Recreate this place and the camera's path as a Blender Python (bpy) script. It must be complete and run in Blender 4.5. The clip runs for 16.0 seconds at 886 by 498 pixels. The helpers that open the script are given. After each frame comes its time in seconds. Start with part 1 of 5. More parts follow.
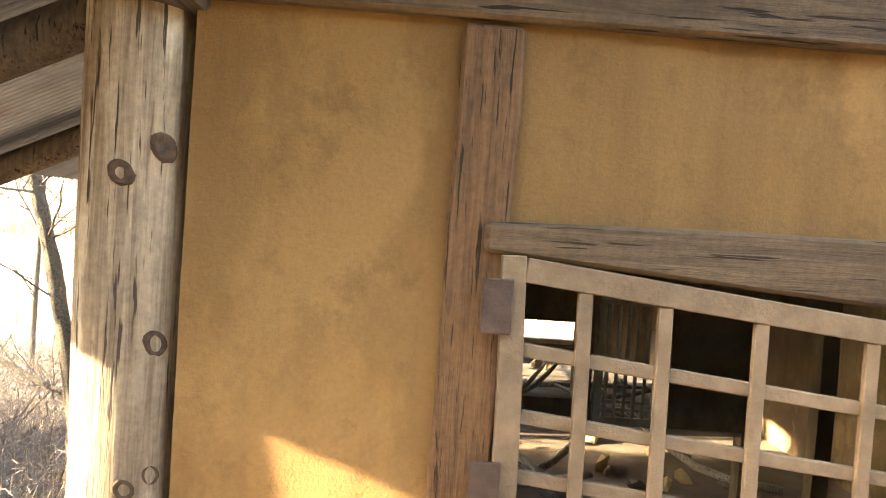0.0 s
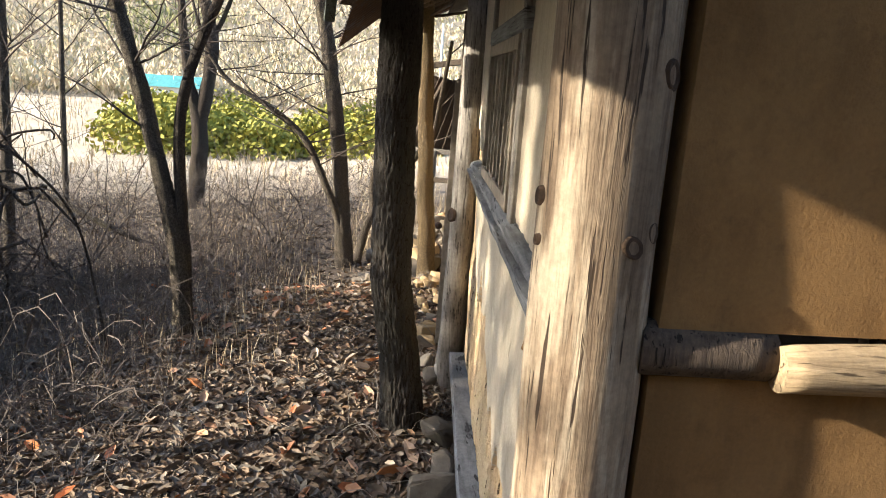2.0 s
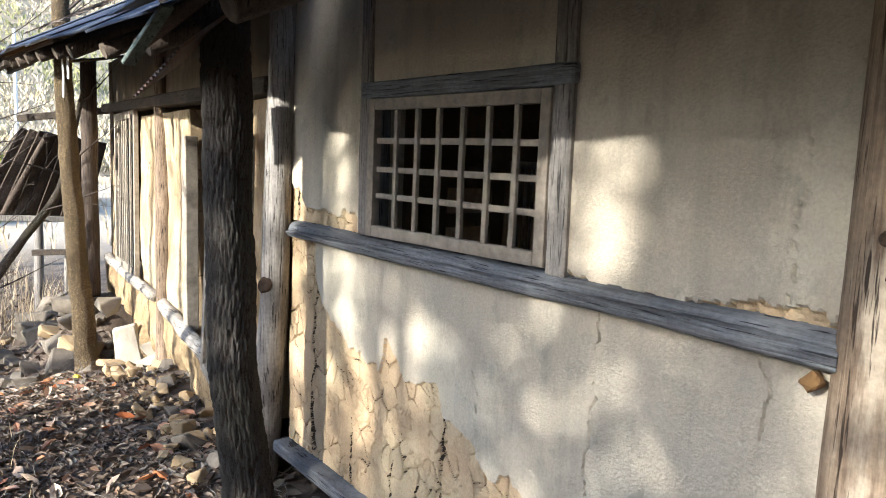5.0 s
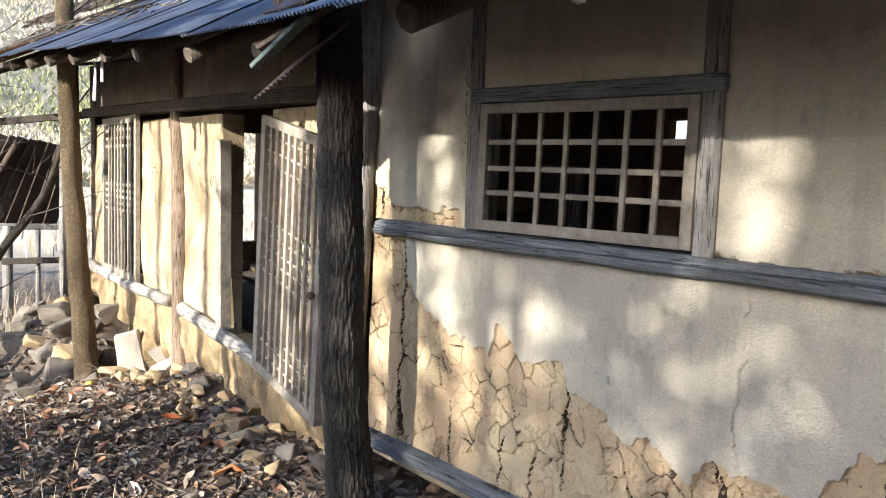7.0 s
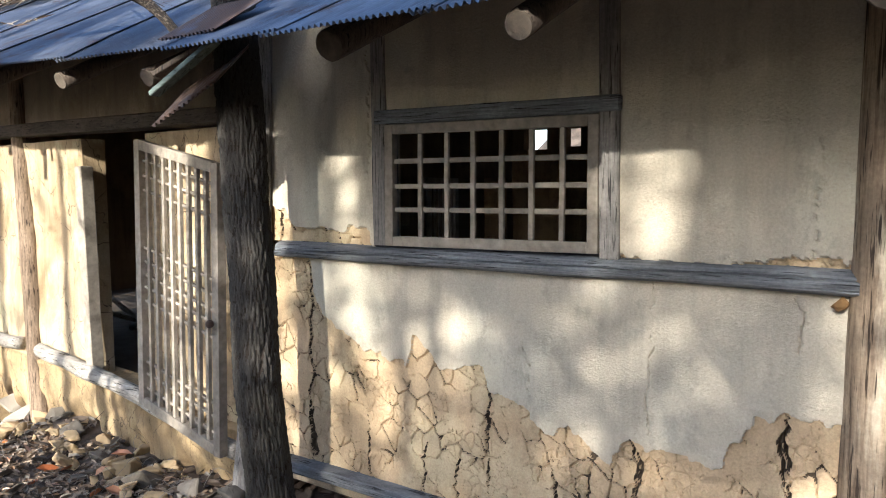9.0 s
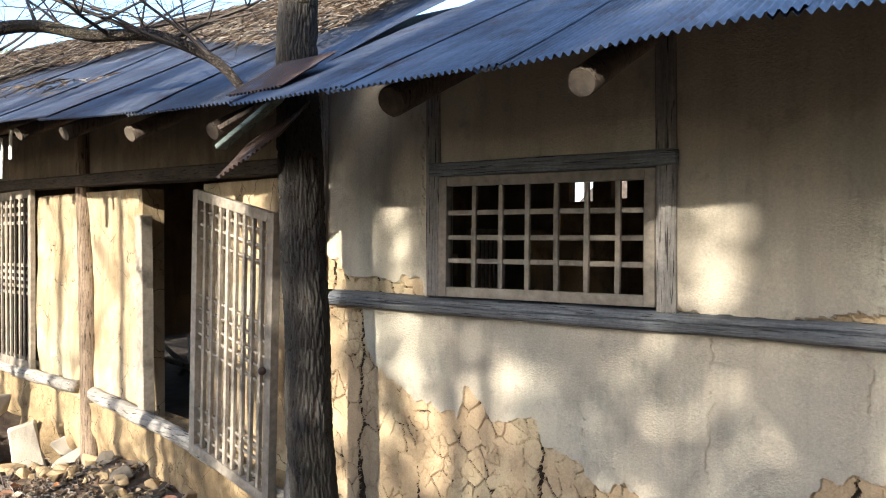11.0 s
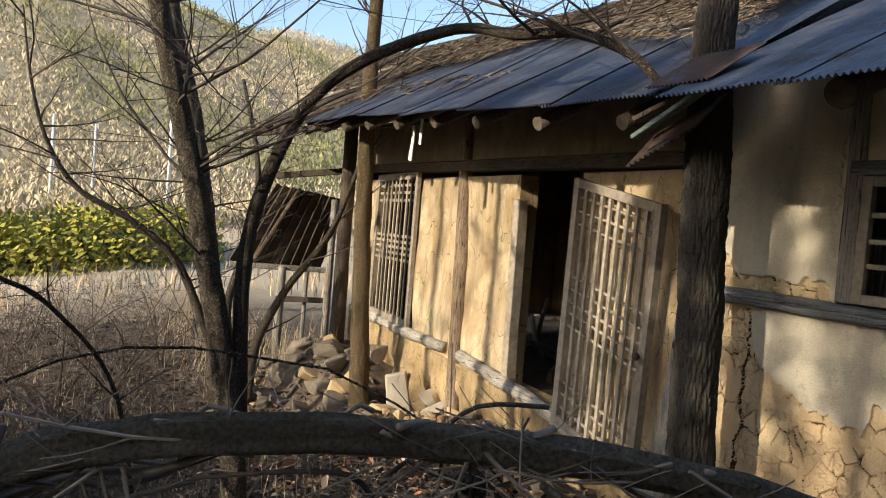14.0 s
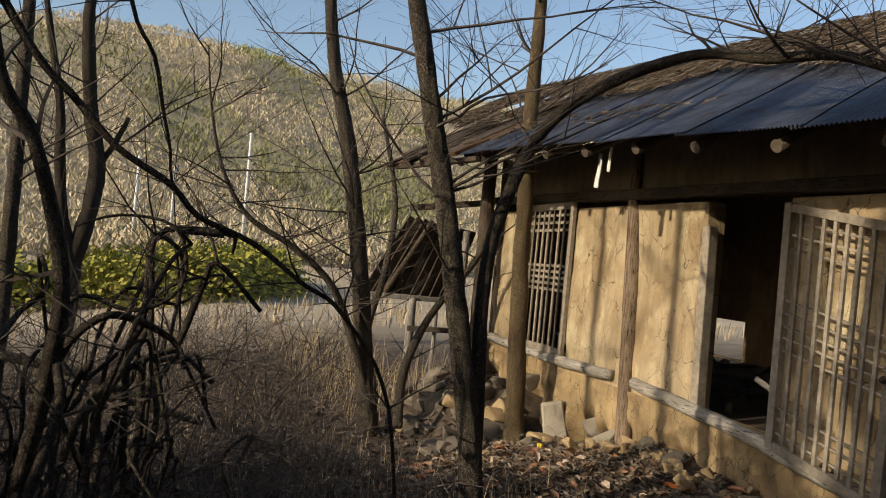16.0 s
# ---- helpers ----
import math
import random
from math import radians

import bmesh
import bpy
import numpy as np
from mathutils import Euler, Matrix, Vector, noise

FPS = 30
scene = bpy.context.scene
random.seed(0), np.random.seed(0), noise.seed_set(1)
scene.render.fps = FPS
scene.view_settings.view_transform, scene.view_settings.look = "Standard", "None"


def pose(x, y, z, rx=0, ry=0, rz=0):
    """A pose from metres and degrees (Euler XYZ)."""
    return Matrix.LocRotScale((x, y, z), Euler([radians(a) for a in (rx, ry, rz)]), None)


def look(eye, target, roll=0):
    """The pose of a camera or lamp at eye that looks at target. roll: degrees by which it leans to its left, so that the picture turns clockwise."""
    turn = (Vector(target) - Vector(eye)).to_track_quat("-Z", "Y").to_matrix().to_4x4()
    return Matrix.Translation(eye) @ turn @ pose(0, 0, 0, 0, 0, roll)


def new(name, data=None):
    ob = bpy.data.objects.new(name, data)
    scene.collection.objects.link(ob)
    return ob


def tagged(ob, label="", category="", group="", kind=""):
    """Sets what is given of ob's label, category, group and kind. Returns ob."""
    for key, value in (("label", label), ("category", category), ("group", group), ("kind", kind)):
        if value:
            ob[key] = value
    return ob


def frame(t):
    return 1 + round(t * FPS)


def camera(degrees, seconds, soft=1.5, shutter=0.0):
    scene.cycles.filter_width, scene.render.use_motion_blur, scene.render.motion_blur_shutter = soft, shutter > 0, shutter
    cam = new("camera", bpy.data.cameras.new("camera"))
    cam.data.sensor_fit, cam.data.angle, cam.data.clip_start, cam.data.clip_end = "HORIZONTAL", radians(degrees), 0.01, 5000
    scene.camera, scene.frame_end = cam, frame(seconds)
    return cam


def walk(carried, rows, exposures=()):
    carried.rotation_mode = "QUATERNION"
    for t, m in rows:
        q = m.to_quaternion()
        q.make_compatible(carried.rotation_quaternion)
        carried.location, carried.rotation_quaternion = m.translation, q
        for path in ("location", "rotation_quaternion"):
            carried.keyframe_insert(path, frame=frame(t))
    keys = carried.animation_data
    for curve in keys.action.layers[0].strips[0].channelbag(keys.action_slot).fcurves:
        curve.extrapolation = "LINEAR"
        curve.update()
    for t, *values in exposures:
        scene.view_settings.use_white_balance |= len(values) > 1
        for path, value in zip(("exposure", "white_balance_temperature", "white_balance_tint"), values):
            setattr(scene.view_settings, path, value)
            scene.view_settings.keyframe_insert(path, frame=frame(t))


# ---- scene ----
cam = camera(63.1, 16.0, 1.0)
PATH = [
    (0, (-0.06, 0.055, 1.951), (0.023, 2.052, 1.88), 4.0),
    (0.5, (-0.251, 0.124, 1.889), (-0.214, 2.122, 1.819), 3.8),
    (1, (-0.461, 0.114, 1.794), (-0.458, 2.095, 1.517), 4.1),
    (1.5, (-0.681, 0.139, 1.72), (-0.613, 2.087, 1.274), 4.2),
    (2, (-0.908, 0.282, 1.67), (-0.772, 2.225, 1.216), 3.9),
    (2.5, (-1.062, 0.4, 1.63), (-0.717, 2.317, 1.174), 3.5),
    (3, (-1.317, 0.582, 1.582), (-0.726, 2.413, 1.039), 2.9),
    (3.5, (-1.464, 0.69, 1.616), (-0.611, 2.449, 1.197), 3.7),
    (4, (-1.66, 0.774, 1.621), (-0.595, 2.446, 1.357), 3.0),
    (4.5, (-1.84, 0.855, 1.614), (-0.626, 2.428, 1.387), 2.4),
    (5, (-2.081, 0.939, 1.609), (-0.831, 2.48, 1.356), 2.4),
    (5.2, (-2.138, 0.98, 1.611), (-0.893, 2.524, 1.357), 2.5),
    (7.3, (-2.883, 1.304, 1.528), (-1.414, 2.643, 1.303), 1.9),
    (7.5, (-2.918, 1.337, 1.525), (-1.407, 2.626, 1.289), 1.5),
    (8, (-3.009, 1.388, 1.529), (-1.382, 2.527, 1.299), 0.9),
    (8.5, (-3.062, 1.412, 1.563), (-1.385, 2.481, 1.347), -0.1),
    (10.8, (-3.137, 1.451, 1.578), (-1.456, 2.533, 1.538), -0.0),
    (10.9, (-3.142, 1.452, 1.572), (-1.482, 2.566, 1.531), 0.2),
    (11, (-3.142, 1.469, 1.576), (-1.503, 2.615, 1.529), 0.3),
    (11.5, (-3.175, 1.503, 1.567), (-1.676, 2.825, 1.503), 2.1),
    (12, (-3.211, 1.536, 1.563), (-1.951, 3.087, 1.478), 3.5),
    (12.5, (-3.203, 1.558, 1.557), (-2.131, 3.243, 1.45), 4.2),
    (13, (-3.2, 1.556, 1.552), (-2.117, 3.235, 1.451), 4.2),
    (13.5, (-3.334, 1.576, 1.548), (-2.325, 3.301, 1.454), 4.5),
    (14, (-3.509, 1.641, 1.525), (-2.48, 3.354, 1.429), 4.6),
    (14.5, (-3.691, 1.815, 1.485), (-2.829, 3.619, 1.456), 4.8),
    (15, (-3.881, 1.93, 1.417), (-3.073, 3.759, 1.456), 5.3),
    (15.5, (-4.168, 1.976, 1.336), (-3.353, 3.802, 1.339), 5.5),
    (16, (-4.41, 2.012, 1.333), (-3.523, 3.805, 1.335), 5.0),
]
EXPOSURES = [(0, 4.95, 8000, 10), (0.6, 4.45, 8500, 10), (1.2, 3.1, 7100, 10), (1.6, 2.35, 6500, 10), (2.0, 2.15, 6100, 10), (3.5, 2.15, 5500, 10), (5.0, 2.08, 5300, 10), (8.0, 1.97, 5350, 10), (11.0, 1.9, 5600, 10), (12.5, 1.25, 6200, 10), (14.0, 0.95, 6300, 10), (14.6, 0.65, 6500, 10), (16.0, 0.25, 6600, 10)]
walk(cam, [(t, look(eye, target, roll)) for t, eye, target, roll in PATH], EXPOSURES)

# ---- light ----
SUN_AZ, SUN_EL = math.atan2(-0.13, -0.99), radians(21.5)
TO_SUN = Vector((math.cos(SUN_AZ) * math.cos(SUN_EL), math.sin(SUN_AZ) * math.cos(SUN_EL), math.sin(SUN_EL)))
world = bpy.data.worlds.new("sky")
scene.world = world
world.use_nodes = True
wn = world.node_tree
sky = wn.nodes.new("ShaderNodeTexSky")
sky.sky_type, sky.sun_disc = "NISHITA", False
sky.sun_elevation, sky.sun_rotation = SUN_EL, math.pi / 2 - SUN_AZ
sky.dust_density = 2.0
wn.links.new(sky.outputs["Color"], wn.nodes["Background"].inputs["Color"])
wn.nodes["Background"].inputs["Strength"].default_value = 0.15
lamp = bpy.data.lights.new("sun", "SUN")
lamp.energy, lamp.angle, lamp.color = 4.1, radians(0.8), (1.0, 0.87, 0.68)
sun = new("sun", lamp)
sun.matrix_world = look((0, 0, 30), Vector((0, 0, 30)) - TO_SUN)


# ---- materials ----
class Mat:
    """A small builder of node materials in object space."""

    def __init__(self, name, rough=0.9, metal=0.0):
        self.m = bpy.data.materials.new(name)
        self.m.use_nodes = True
        self.t = self.m.node_tree
        self.b = self.t.nodes["Principled BSDF"]
        self.b.inputs["Roughness"].default_value = rough
        self.b.inputs["Metallic"].default_value = metal
        self.b.inputs["Specular IOR Level"].default_value = 0.25
        self.co = self.t.nodes.new("ShaderNodeTexCoord").outputs["Object"]

    def node(self, kind, **inputs):
        n = self.t.nodes.new(kind)
        for k, v in inputs.items():
            k = k.replace("_", " ")
            if hasattr(v, "links"):
                self.t.links.new(v, n.inputs[k])
            else:
                n.inputs[k].default_value = v
        return n

    def scaled(self, s):
        n = self.node("ShaderNodeMapping", Vector=self.co)
        n.inputs["Scale"].default_value = s
        return n.outputs["Vector"]

    def noise(self, scale, detail=5, stretch=(1, 1, 1), rough=0.6, distort=0.0):
        n = self.node("ShaderNodeTexNoise", Vector=self.scaled(stretch), Scale=scale, Detail=detail, Roughness=rough, Distortion=distort)
        return n.outputs["Fac"]

    def ramp(self, fac, stops):
        n = self.node("ShaderNodeValToRGB", Fac=fac)
        e = n.color_ramp.elements
        while len(e) < len(stops):
            e.new(0.5)
        for el, (p, c) in zip(e, stops):
            el.position, el.color = p, (c if isinstance(c, tuple) else (c, c, c)) + (1,)
        return n.outputs["Color"]

    def mix(self, fac, a, b, how="MIX"):
        n = self.t.nodes.new("ShaderNodeMixRGB")
        n.blend_type = how
        for k, v in (("Fac", fac), ("Color1", a), ("Color2", b)):
            if hasattr(v, "links"):
                self.t.links.new(v, n.inputs[k])
            else:
                n.inputs[k].default_value = v if k == "Fac" else (*v, 1)
        return n.outputs["Color"]

    def cracks(self, scale, width, stretch=(1, 1, 1)):
        """0 in the cracks between cells, 1 elsewhere."""
        warp = self.node("ShaderNodeTexNoise", Vector=self.co, Scale=scale * 1.5, Detail=4)
        v = self.node("ShaderNodeMixRGB", Fac=0.11, Color1=self.scaled(stretch), Color2=warp.outputs["Color"])
        n = self.t.nodes.new("ShaderNodeTexVoronoi")
        n.feature = "DISTANCE_TO_EDGE"
        self.t.links.new(v.outputs["Color"], n.inputs["Vector"])
        n.inputs["Scale"].default_value = scale
        return self.ramp(n.outputs["Distance"], [(0.0, 0.0), (width, 1.0)])

    def out(self, colour, height=None, strength=0.5, dist=0.01, rough=None):
        if hasattr(colour, "links"):
            self.t.links.new(colour, self.b.inputs["Base Color"])
        else:
            self.b.inputs["Base Color"].default_value = (*colour, 1)
        if height is not None:
            n = self.node("ShaderNodeBump", Height=height, Strength=strength, Distance=dist)
            self.t.links.new(n.outputs["Normal"], self.b.inputs["Normal"])
        if rough is not None:
            self.t.links.new(rough, self.b.inputs["Roughness"])
        return self.m


def mud(name, light, dark, crack=0.0, scale=9.0, relief=0.014, grain=0.36):
    k = Mat(name, 0.95)
    broad, fine = k.noise(1.6, 5), k.noise(110, 6, (1, 1, 1), 0.7)
    streak = k.noise(3.0, 5, (3, 3, 0.3))
    c = k.mix(k.ramp(broad, [(0.35, 0.0), (0.65, 1.0)]), dark, light)
    c = k.mix(k.ramp(streak, [(0.48, 0.0), (0.72, 0.65)]), c, tuple(v * 0.72 for v in dark))
    c = k.mix(k.ramp(k.noise(2.3, 6, (1, 1, 0.6), 0.65), [(0.52, 0.0), (0.60, 0.6)]), c, tuple(min(0.62, v * 1.3) for v in light))
    c = k.mix(k.ramp(k.noise(9, 6, (1, 1, 1), 0.7), [(0.56, 0.0), (0.68, 0.5)]), c, tuple(v * 0.65 for v in dark))
    c = k.mix(grain, c, k.ramp(fine, [(0.25, 0.2), (0.75, 0.8)]), "OVERLAY")
    h = k.mix(0.5, fine, k.noise(8, 5), "ADD")
    if crack:
        e = k.cracks(scale, min(0.05, 0.0025 * scale), (1, 1.25, 0.7))
        where = k.ramp(k.noise(1.1, 3), [(0.5 - crack * 0.25, 0.0), (0.58 - crack * 0.25, 1.0)])
        gap = k.mix(where, (1, 1, 1), e)
        gap = k.mix(k.ramp(k.noise(6, 4), [(0.48, 0.0), (0.60, 0.75)]), gap, (1, 1, 1))
        c = k.mix(gap, (0.06, 0.04, 0.025), c)
        h = k.mix(0.8, h, gap, "MULTIPLY")
    return k.out(c, h, 0.8, relief)


def wood(name, light, dark, grain=(14, 14, 0.7), rough=0.85, pale=None):
    k = Mat(name, rough)
    g = k.noise(6, 8, grain, 0.65, 0.4)
    w = k.noise(1.7, 4)
    c = k.ramp(g, [(0.3, dark), (0.55, light), (0.75, tuple(min(v * 1.25, 0.8) for v in light))])
    c = k.mix(k.ramp(w, [(0.4, 0.0), (0.7, 0.55)]), c, tuple(v * 0.55 for v in dark))
    if pale:
        c = k.mix(k.ramp(k.noise(2.5, 5, (6, 6, 0.8)), [(0.52, 0.0), (0.62, 0.8)]), c, pale)
    crack = k.ramp(k.noise(5, 3, tuple(v * 1.6 for v in grain), 0.6), [(0.36, 0.0), (0.40, 1.0)])
    c = k.mix(crack, tuple(v * 0.35 for v in dark), c)
    c = k.mix(0.35, c, k.ramp(k.noise(60, 5, (1, 1, 1), 0.7), [(0.3, 0.2), (0.7, 0.8)]), "OVERLAY")
    return k.out(c, k.mix(0.6, g, crack, "MULTIPLY"), 0.8, 0.008)


def bark(name, light, dark):
    k = Mat(name, 0.95)
    n = k.noise(60, 7, (1, 1, 0.3), 0.75)
    plates = k.cracks(36.0, 0.22, (1, 1, 0.12))
    h = k.mix(0.4, plates, n)
    c = k.mix(k.ramp(h, [(0.15, 0.0), (0.75, 1.0)]), dark, light)
    moss = k.ramp(k.noise(2.2, 3), [(0.5, 0.0), (0.75, 0.45)])
    c = k.mix(moss, c, (0.085, 0.08, 0.035))
    return k.out(c, h, 1.0, 0.022)


def speckled(name, a, b, scale=12.0, rough=0.95, bump=0.5, vary=0.5):
    """Two tones by noise, shifted a little piece by piece."""
    k = Mat(name, rough)
    c = k.mix(k.ramp(k.noise(scale, 6), [(0.3, 0.0), (0.7, 1.0)]), a, b)
    isl = k.t.nodes.new("ShaderNodeNewGeometry").outputs["Random Per Island"]
    obr = k.t.nodes.new("ShaderNodeObjectInfo").outputs["Random"]
    r = k.node("ShaderNodeMath", **{})
    r.operation = "FRACT"
    s = k.t.nodes.new("ShaderNodeMath")
    k.t.links.new(isl, s.inputs[0])
    k.t.links.new(obr, s.inputs[1])
    k.t.links.new(s.outputs[0], r.inputs[0])
    c = k.mix(vary, c, k.ramp(r.outputs[0], [(0.0, 0.25), (1.0, 0.8)]), "OVERLAY")
    return k.out(c, k.noise(scale * 5, 5), bump, 0.01)


def leafy(name, tones, rough=0.8, through=0.15):
    k = Mat(name, rough)
    isl = k.t.nodes.new("ShaderNodeNewGeometry").outputs["Random Per Island"]
    n = len(tones)
    c = k.ramp(isl, [(i / max(n - 1, 1), t) for i, t in enumerate(tones)])
    c = k.mix(0.3, c, k.ramp(k.noise(60, 3), [(0.2, 0.2), (0.8, 0.8)]), "OVERLAY")
    return k.out(c)


def tin(name, rusty=0.55, metal=0.95):
    k = Mat(name, 0.4, metal)
    n1, n2 = k.noise(2.2, 6), k.noise(14, 5)
    c = k.ramp(n1, [(0.3, (0.11, 0.12, 0.145)), (0.6, (0.19, 0.205, 0.235)), (0.8, (0.27, 0.285, 0.315))])
    rust = k.ramp(k.noise(3.1, 7, (1, 1, 1), 0.7), [(rusty, 0.0), (rusty + 0.12, 0.85)])
    c = k.mix(rust, c, k.ramp(n2, [(0.3, (0.075, 0.04, 0.022)), (0.7, (0.17, 0.10, 0.06))]))
    c = k.mix(k.ramp(k.noise(1.4, 5, (0.5, 6, 0.5)), [(0.5, 0.0), (0.7, 0.5)]), c, (0.05, 0.05, 0.055))
    return k.out(c, n2, 0.15, 0.004, k.ramp(n2, [(0.3, 0.38), (0.7, 0.7)]))


MUD = mud("ochre_mud_plaster", (0.46, 0.375, 0.255), (0.38, 0.31, 0.21), 0.0)
MUD_SKIM = mud("grey_lime_mud_skim", (0.50, 0.43, 0.315), (0.43, 0.378, 0.288), 0.0, 9.0, 0.008, 0.28)
MUD_RAW = mud("raw_crazed_ochre_mud", (0.52, 0.385, 0.23), (0.45, 0.325, 0.185), 0.0, 9.0, 0.01)
# earth deep in the cracks, near black to paint in the shade of their depth
CRACK_SHADE_EARTH = speckled("shade_dark_earth_in_cracks", (0.05, 0.036, 0.022), (0.10, 0.072, 0.045), 60, 1.0, 0.5, 0.1)
MUD_GOLD = mud("golden_mud_plaster", (0.52, 0.41, 0.255), (0.33, 0.235, 0.125), 0.6, 5.0)
# inner walls and floor coloured dark, standing in for the dimness of the rooms
INNER_SHADE = mud("inner_shade_mud", (0.17, 0.115, 0.06), (0.09, 0.06, 0.035), 0.0)
DIRT = speckled("dark_earth_floor", (0.07, 0.052, 0.036), (0.13, 0.10, 0.07), 6, 0.95, 0.6, 0.1)
MUD_BROWN = mud("brown_mud_plaster", (0.190, 0.108, 0.040), (0.155, 0.084, 0.029), 0.0, 9.0, 0.004, 0.2)
# plaster tone lowered to paint in the eave's shade
MUD_EAVE = mud("eave_shade_mud", (0.22, 0.175, 0.12), (0.16, 0.125, 0.085), 0.0)
LATTICE_BROWN = speckled("brown_lattice_wood", (0.105, 0.072, 0.043), (0.175, 0.122, 0.075), 20, 0.8, 0.3, 0.2)
GREY_WOOD = wood("weathered_grey_wood", (0.20, 0.205, 0.205), (0.075, 0.074, 0.074), (3.0, 0.7, 20))
GREY_WOOD_Z = wood("weathered_grey_wood_upright", (0.27, 0.245, 0.21), (0.13, 0.115, 0.10))
PALE_WOOD = speckled("sun_bleached_lattice_wood", (0.19, 0.16, 0.12), (0.33, 0.28, 0.215), 24, 0.85, 0.5, 0.3)
BROWN_BEAM = wood("brown_gable_beam", (0.10, 0.066, 0.037), (0.042, 0.027, 0.015), (0.5, 10, 10))
POST_WOOD = wood("peeled_log_wood", (0.275, 0.205, 0.133), (0.11, 0.072, 0.044), (10, 10, 0.5), 0.75, (0.43, 0.355, 0.25))
DARK_WOOD = wood("dark_smoked_wood", (0.085, 0.063, 0.045), (0.035, 0.026, 0.02))
DARK_BEAM = wood("dark_smoked_beam", (0.085, 0.066, 0.048), (0.035, 0.027, 0.02), (14, 0.7, 14))
RED_WOOD = wood("reddish_old_jamb", (0.125, 0.066, 0.03), (0.062, 0.032, 0.015))
LOG_X = wood("pale_log_lying", (0.36, 0.27, 0.16), (0.20, 0.14, 0.08), (0.6, 12, 12))
BLEACHED = wood("bleached_sill_wood", (0.38, 0.345, 0.29), (0.19, 0.165, 0.13), (10, 0.6, 10))
BROWN_POST = wood("cracked_brown_post_wood", (0.24, 0.175, 0.115), (0.09, 0.06, 0.037))
END_WOOD = speckled("sawn_log_end", (0.065, 0.05, 0.036), (0.12, 0.095, 0.068), 30, 0.9, 0.3, 0.2)
BARK = bark("furrowed_brown_bark", (0.145, 0.118, 0.086), (0.018, 0.012, 0.009))
def furrow_bark():
    k = Mat("plated_furrowed_bark", 0.95)
    fine = k.noise(140, 6, (1, 1, 0.4), 0.75)
    broad = k.noise(5, 4, (1, 1, 0.5))
    c = k.ramp(fine, [(0.3, (0.026, 0.023, 0.019)), (0.55, (0.048, 0.042, 0.035)), (0.75, (0.088, 0.079, 0.066))])
    c = k.mix(k.ramp(broad, [(0.45, 0.0), (0.7, 0.5)]), c, (0.045, 0.042, 0.029))
    return k.out(c, fine, 0.7, 0.006)


BARK_FURROW = furrow_bark()
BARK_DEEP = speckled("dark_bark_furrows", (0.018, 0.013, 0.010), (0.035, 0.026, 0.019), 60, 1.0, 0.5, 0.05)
BARK_MOSS = speckled("mossy_grey_bark", (0.05, 0.043, 0.032), (0.19, 0.17, 0.13), 260, 0.95, 1.0, 0.05)
# darker copy of the bark, with the shade of backlit stems in its colour
BARK_DARK = bark("backlit_dark_bark", (0.09, 0.07, 0.05), (0.014, 0.009, 0.007))
KNOT = speckled("dark_wood_knot", (0.03, 0.019, 0.012), (0.075, 0.045, 0.026), 60, 0.85, 0.4, 0.3)
# yellowish bark lighter than the rest, sunlight put into its colour
BARK_LIT = bark("lit_yellowish_bark", (0.23, 0.165, 0.085), (0.06, 0.042, 0.025))
TWIG = speckled("grey_brown_twig_bark", (0.04, 0.031, 0.025), (0.085, 0.068, 0.053), 25, 0.9, 0.4, 0.4)
STONE = speckled("grey_field_stone", (0.092, 0.077, 0.058), (0.165, 0.138, 0.104), 9, 0.92, 0.7, 0.4)
TEAL = speckled("teal_painted_sheet", (0.06, 0.22, 0.22), (0.10, 0.30, 0.30), 3, 0.5, 0.1, 0.1)
YELLOW = speckled("yellow_plastic_scrap", (0.55, 0.40, 0.02), (0.65, 0.50, 0.04), 30, 0.5, 0.2, 0.1)
STONE_PALE = speckled("pale_slab_stone", (0.29, 0.25, 0.19), (0.38, 0.335, 0.26), 7, 0.92, 0.6, 0.2)
CLAY = speckled("crumbled_yellow_clay", (0.27, 0.19, 0.10), (0.39, 0.285, 0.155), 8, 0.95, 0.8, 0.3)
FOOTING = mud("raw_yellow_clay", (0.40, 0.29, 0.15), (0.24, 0.165, 0.085), 1.2, 7.0)
TIN = tin("blue_grey_corrugated_tin")
RUST_TIN = tin("rusted_corrugated_tin", 0.36, 0.85)
GREEN_BOARD = wood("faded_green_board", (0.13, 0.155, 0.13), (0.06, 0.07, 0.058), (10, 0.7, 10))
IRON = speckled("rusted_iron", (0.035, 0.022, 0.016), (0.075, 0.047, 0.034), 40, 0.7, 0.3, 0.1)
LEAF = leafy("dry_oak_leaves", [(0.031, 0.020, 0.014), (0.080, 0.055, 0.038), (0.128, 0.104, 0.076), (0.202, 0.178, 0.141), (0.055, 0.037, 0.025), (0.153, 0.119, 0.086), (0.111, 0.067, 0.037)])
LEAF_PALE = leafy("pale_dry_leaves", [(0.085, 0.056, 0.037), (0.145, 0.098, 0.062), (0.20, 0.145, 0.096), (0.27, 0.215, 0.155), (0.115, 0.076, 0.048), (0.22, 0.162, 0.108), (0.175, 0.105, 0.058)])
TWIG_PALE = speckled("bleached_twig", (0.13, 0.11, 0.09), (0.24, 0.21, 0.175), 40, 0.85, 0.3, 0.5)
STRAW = leafy("dry_grass", [(0.391, 0.299, 0.172), (0.276, 0.207, 0.127), (0.483, 0.402, 0.265)])
BRUSH = leafy("dry_brushwood", [(0.06, 0.046, 0.037), (0.12, 0.096, 0.075), (0.085, 0.066, 0.054)])
